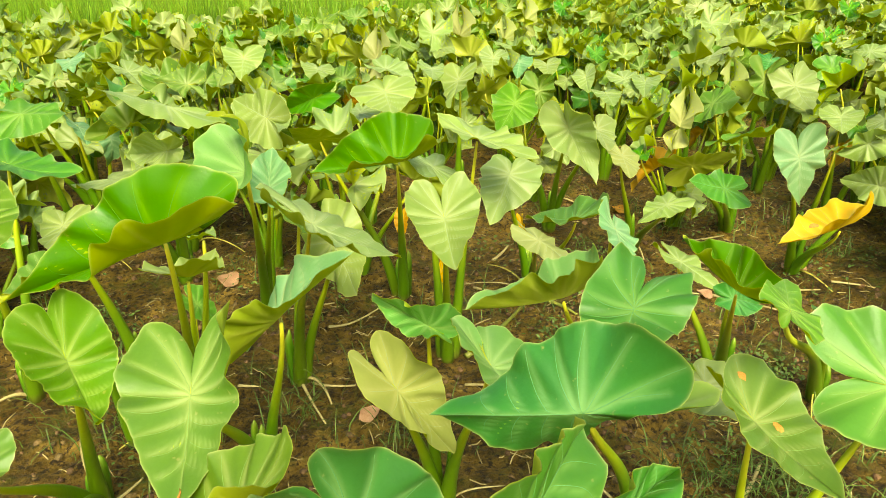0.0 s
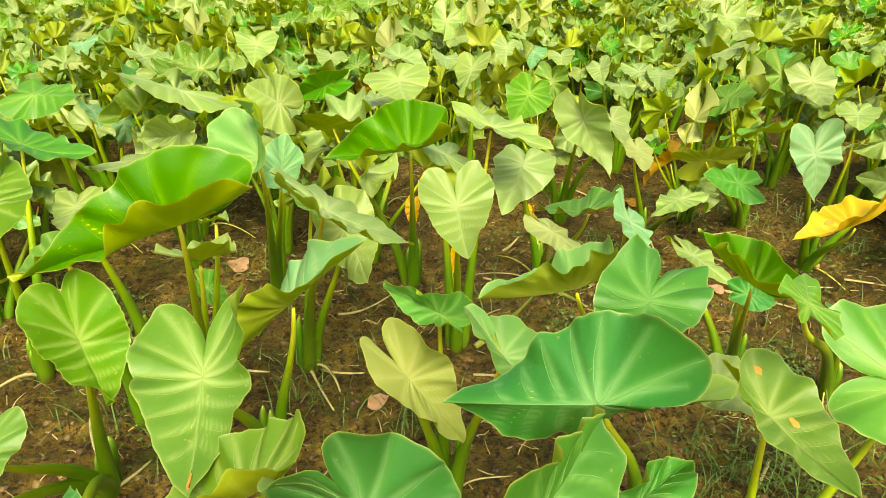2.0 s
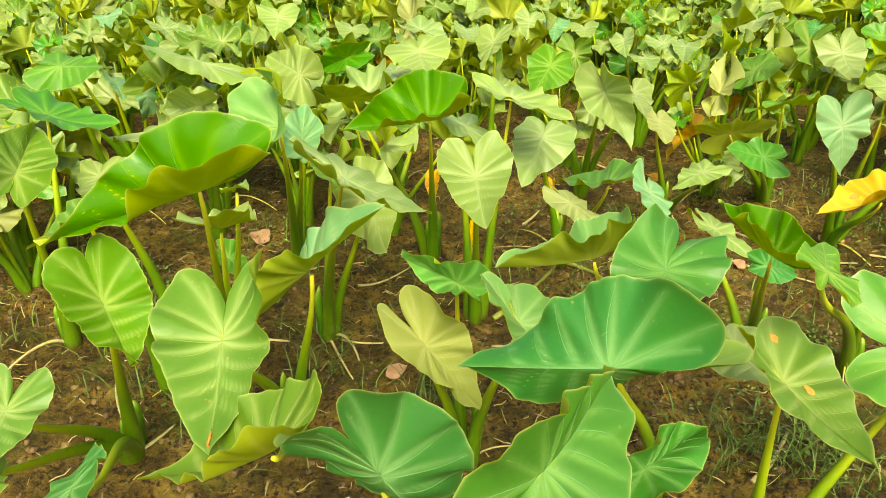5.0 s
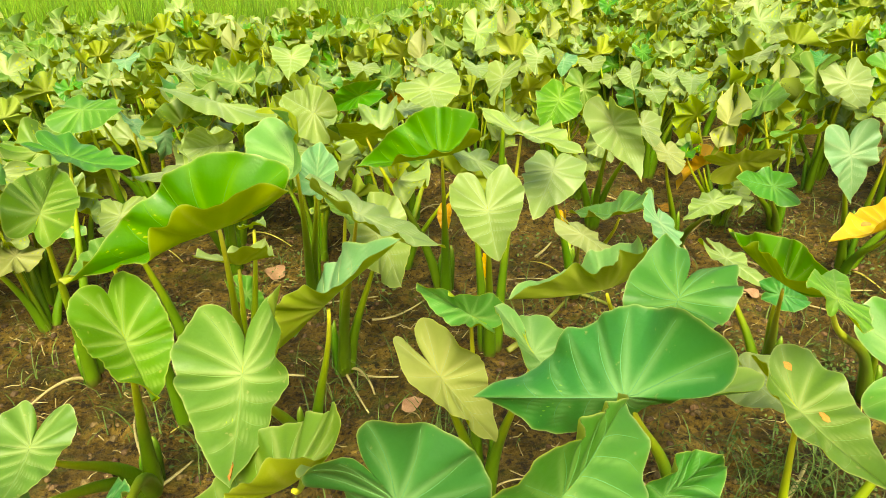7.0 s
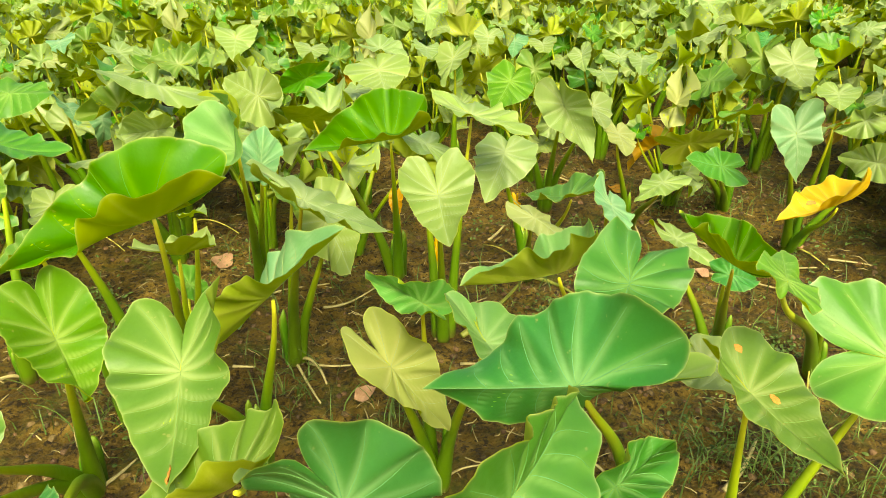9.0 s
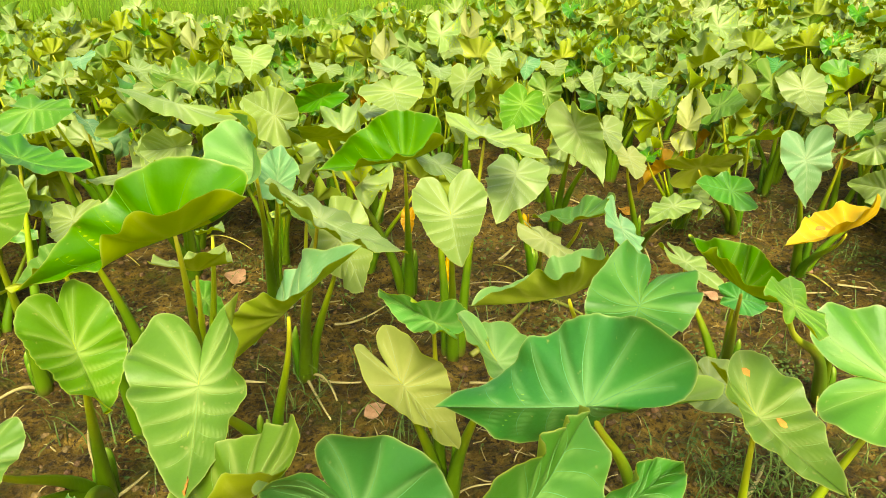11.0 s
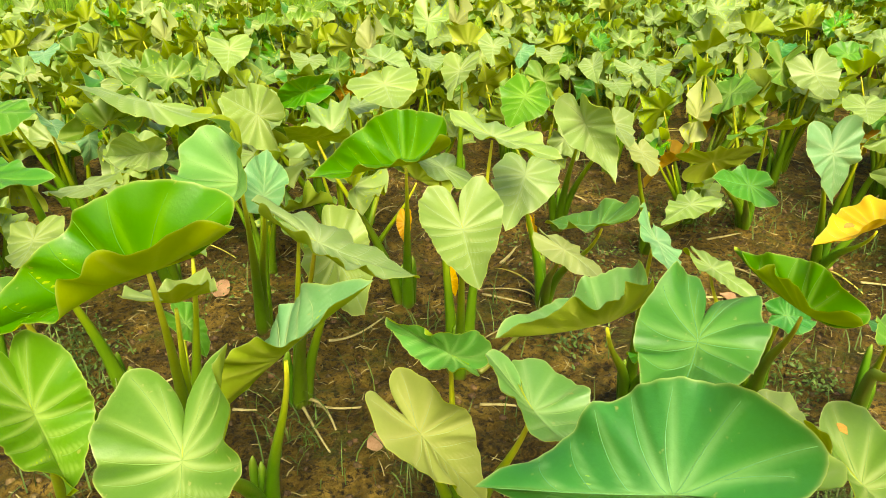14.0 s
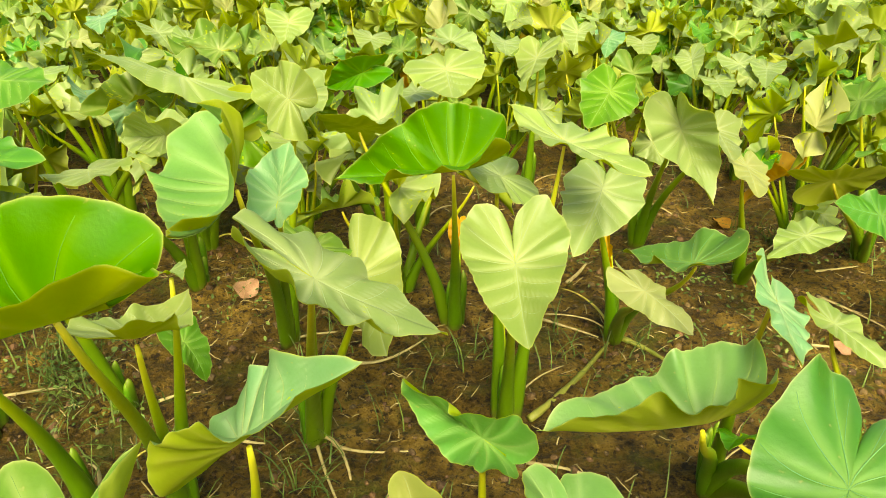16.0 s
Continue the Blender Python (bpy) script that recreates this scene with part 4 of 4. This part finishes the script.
def dry_leaf(x, y, size, turn, mat, label):
    r = random.Random(int(x * 1000) + 7)
    co, faces = [], []
    for j in range(7):
        for i in range(7):
            u, v = i / 3 - 1, j / 3 - 1
            w = 1 - 0.45 * abs(v) ** 1.5
            co.append((u * w * size, v * size * 1.35, 0.012 + size * (0.30 * u * u + 0.22 * math.sin(3 * v + u) * u) + r.uniform(0, 0.10) * size))
    faces = [(j * 7 + i, j * 7 + i + 1, j * 7 + i + 8, j * 7 + i + 7) for j in range(6) for i in range(6)]
    ob = new("dry_leaf", mesh_of("dry_leaf", co, faces, mat))
    ob.matrix_basis = pose(x, y, ground_height(x, y), 0, 0, turn)
    tagged(ob, label, "dead leaf", "dead leaves on the mud")


dry_leaf(-1.0, 2.92, 0.05, 30, DRY, "curled pinkish-brown dead leaf on the mud")
dry_leaf(-0.21, 1.97, 0.032, -20, DRY, "small curled rusty dead leaf on the mud")
dry_leaf(1.61, 3.14, 0.04, 70, DRY, "small curled rusty dead leaf on the mud")
dry_leaf(0.93, 3.9, 0.04, 10, WITHER, "small orange withered leaf on the soil")
dry_leaf(1.15, 2.93, 0.03, 10, DRY, "small curled rusty dead leaf on the mud")


def grass_tufts():
    r = random.Random(21)
    co, faces = [], []
    spots = [(-1.03, 1.89, 26), (-0.95, 1.78, 20), (-0.79, 1.67, 26), (-0.44, 1.96, 22), (1.0, 1.65, 34), (1.09, 1.6, 34), (1.23, 1.61, 30), (0.78, 1.74, 24),
             (0.9, 1.72, 30), (-1.42, 2.42, 22), (-0.06, 1.8, 30), (-0.12, 1.86, 20), (1.9, 3.34, 24), (1.14, 3.65, 20), (1.4, 3.8, 20), (-0.5, 2.0, 16), (1.35, 1.9, 26), (-1.25, 2.0, 20), (-1.35, 2.32, 40), (-1.22, 2.2, 30), (0.93, 1.75, 40), (1.07, 1.73, 40), (0.74, 1.69, 26), (-0.7, 1.8, 26)]
    for _ in range(440):
        x, y = r.uniform(-3, 3.4), r.uniform(1.5, 6.5)
        spots.append((x, y, 6))
    for x, y, n in spots:
        for _ in range(n):
            bx, by = x + r.gauss(0, 0.055), y + r.gauss(0, 0.055)
            z = ground_height(bx, by) - 0.005
            h, lean, turn, w = r.uniform(0.05, 0.20), r.uniform(0.03, 0.14), r.uniform(0, 6.28), r.uniform(0.0014, 0.0032)
            dx, dy = math.cos(turn), math.sin(turn)
            i = len(co)
            for t in (0, 0.3, 0.6, 0.85):
                px, py, pz, ww = bx + dx * lean * t * t, by + dy * lean * t * t, z + h * (t - 0.35 * t * t), w * (1 - 0.6 * t)
                co += [(px - dy * ww, py + dx * ww, pz), (px + dy * ww, py - dx * ww, pz)]
            co.append((bx + dx * lean, by + dy * lean, z + h * 0.62))
            faces += [(i, i + 1, i + 3, i + 2), (i + 2, i + 3, i + 5, i + 4), (i + 4, i + 5, i + 7, i + 6), (i + 6, i + 7, i + 8)]
    tagged(new("grass_tufts", mesh_of("grass_tufts", co, faces, WEED)), "thin green grass tufts sprouting from the mud", "grass", kind="stuff")


grass_tufts()


def small_weeds():
    r = random.Random(33)
    co, faces = [], []
    spots = [(-1.42, 2.42, 0.16, 150), (-1.43, 2.56, 0.14, 110), (0.41, 2.51, 0.09, 80), (1.23, 2.37, 0.10, 130), (1.29, 2.31, 0.07, 70), (-1.87, 3.1, 0.2, 120),
             (1.89, 3.34, 0.2, 160), (1.4, 3.82, 0.2, 130), (1.14, 3.65, 0.16, 110), (1.79, 4.28, 0.2, 120), (0.47, 2.58, 0.06, 50), (-0.47, 2.82, 0.09, 60), (0.85, 1.8, 0.14, 90),
             (-1.1, 2.15, 0.12, 80), (-0.85, 1.75, 0.10, 50), (1.1, 1.75, 0.15, 90), (0.7, 3.3, 0.2, 110), (-1.3, 2.3, 0.16, 160), (1.0, 2.35, 0.16, 160), (1.05, 2.0, 0.2, 120), (0.9, 2.9, 0.25, 160), (1.5, 3.0, 0.25, 160), (-0.9, 2.9, 0.25, 120), (0.2, 3.3, 0.25, 120)]
    for x, y, s, n in spots:
        for _ in range(n):
            px, py = x + r.gauss(0, s * 0.6), y + r.gauss(0, s * 0.6)
            m = pose(px, py, ground_height(px, py) + r.uniform(0.004, 0.035), r.uniform(-40, 40), r.uniform(-40, 40), r.uniform(0, 360))
            k = r.uniform(0.006, 0.013)
            i = len(co)
            co += [tuple(m @ Vector(p)) for p in ((0, -k, 0), (k * 0.5, -k * 0.2, 0.001), (k * 0.35, k * 0.6, 0), (0, k, -0.002), (-k * 0.35, k * 0.6, 0), (-k * 0.5, -k * 0.2, 0.001))]
            faces.append(tuple(range(i, i + 6)))
    tagged(new("ground_weeds", mesh_of("ground_weeds", co, faces, WEED, smooth=False)), "patches of tiny green weed leaves on the mud", "weeds", kind="stuff")


small_weeds()


def soil_clods():
    r = random.Random(8)
    co, faces = [], []
    for _ in range(9000):
        x, y = r.uniform(-2.6, 2.8), 1.0 + 4.0 * r.random() ** 1.1
        k = 0.003 + 0.013 * r.random() ** 3.5
        z = ground_height(x, y)
        i = len(co)
        for ring, (rr, zz) in enumerate(((1.0, -0.3), (0.85, 0.45))):
            for q in range(5):
                a = 6.283 * (q + 0.5 * ring) / 5
                w = rr * r.uniform(0.7, 1.25)
                co.append((x + math.cos(a) * w * k, y + math.sin(a) * w * k, z + zz * k))
        co.append((x + r.uniform(-0.3, 0.3) * k, y, z + k * r.uniform(0.7, 1.0)))
        for q in range(5):
            b = (q + 1) % 5
            faces += [(i + q, i + b, i + 5 + q), (i + b, i + 5 + b, i + 5 + q), (i + 5 + q, i + 5 + b, i + 10)]
    tagged(new("soil_clods", mesh_of("soil_clods", co, faces, CLOD, smooth=False)), "crumbs and clods of brown soil", "soil clods", kind="stuff")


soil_clods()


def straw_litter():
    r = random.Random(12)
    co, faces = [], []
    for _ in range(1700):
        x, y, a, s = r.uniform(-2.2, 2.4), r.uniform(1.3, 4.6), r.uniform(0, 6.28), r.uniform(0.015, 0.07)
        dx, dy = math.cos(a) * s, math.sin(a) * s
        bend = r.uniform(-0.3, 0.3)
        pts = [(x + dx * t - dy * bend * t * t, y + dy * t + dx * bend * t * t, ground_height(x + dx * t, y + dy * t) + 0.004) for t in (0, 0.33, 0.66, 1)]
        c, f, _ = tube_data(pts, [r.uniform(0.0008, 0.0022)] * 4, 4)
        faces += [tuple(q + len(co) for q in face) for face in f]
        co += c
    tagged(new("straw_litter", mesh_of("straw_litter", co, faces, STRAW)), "scattered bits of dry straw and roots", "litter", kind="stuff")


straw_litter()
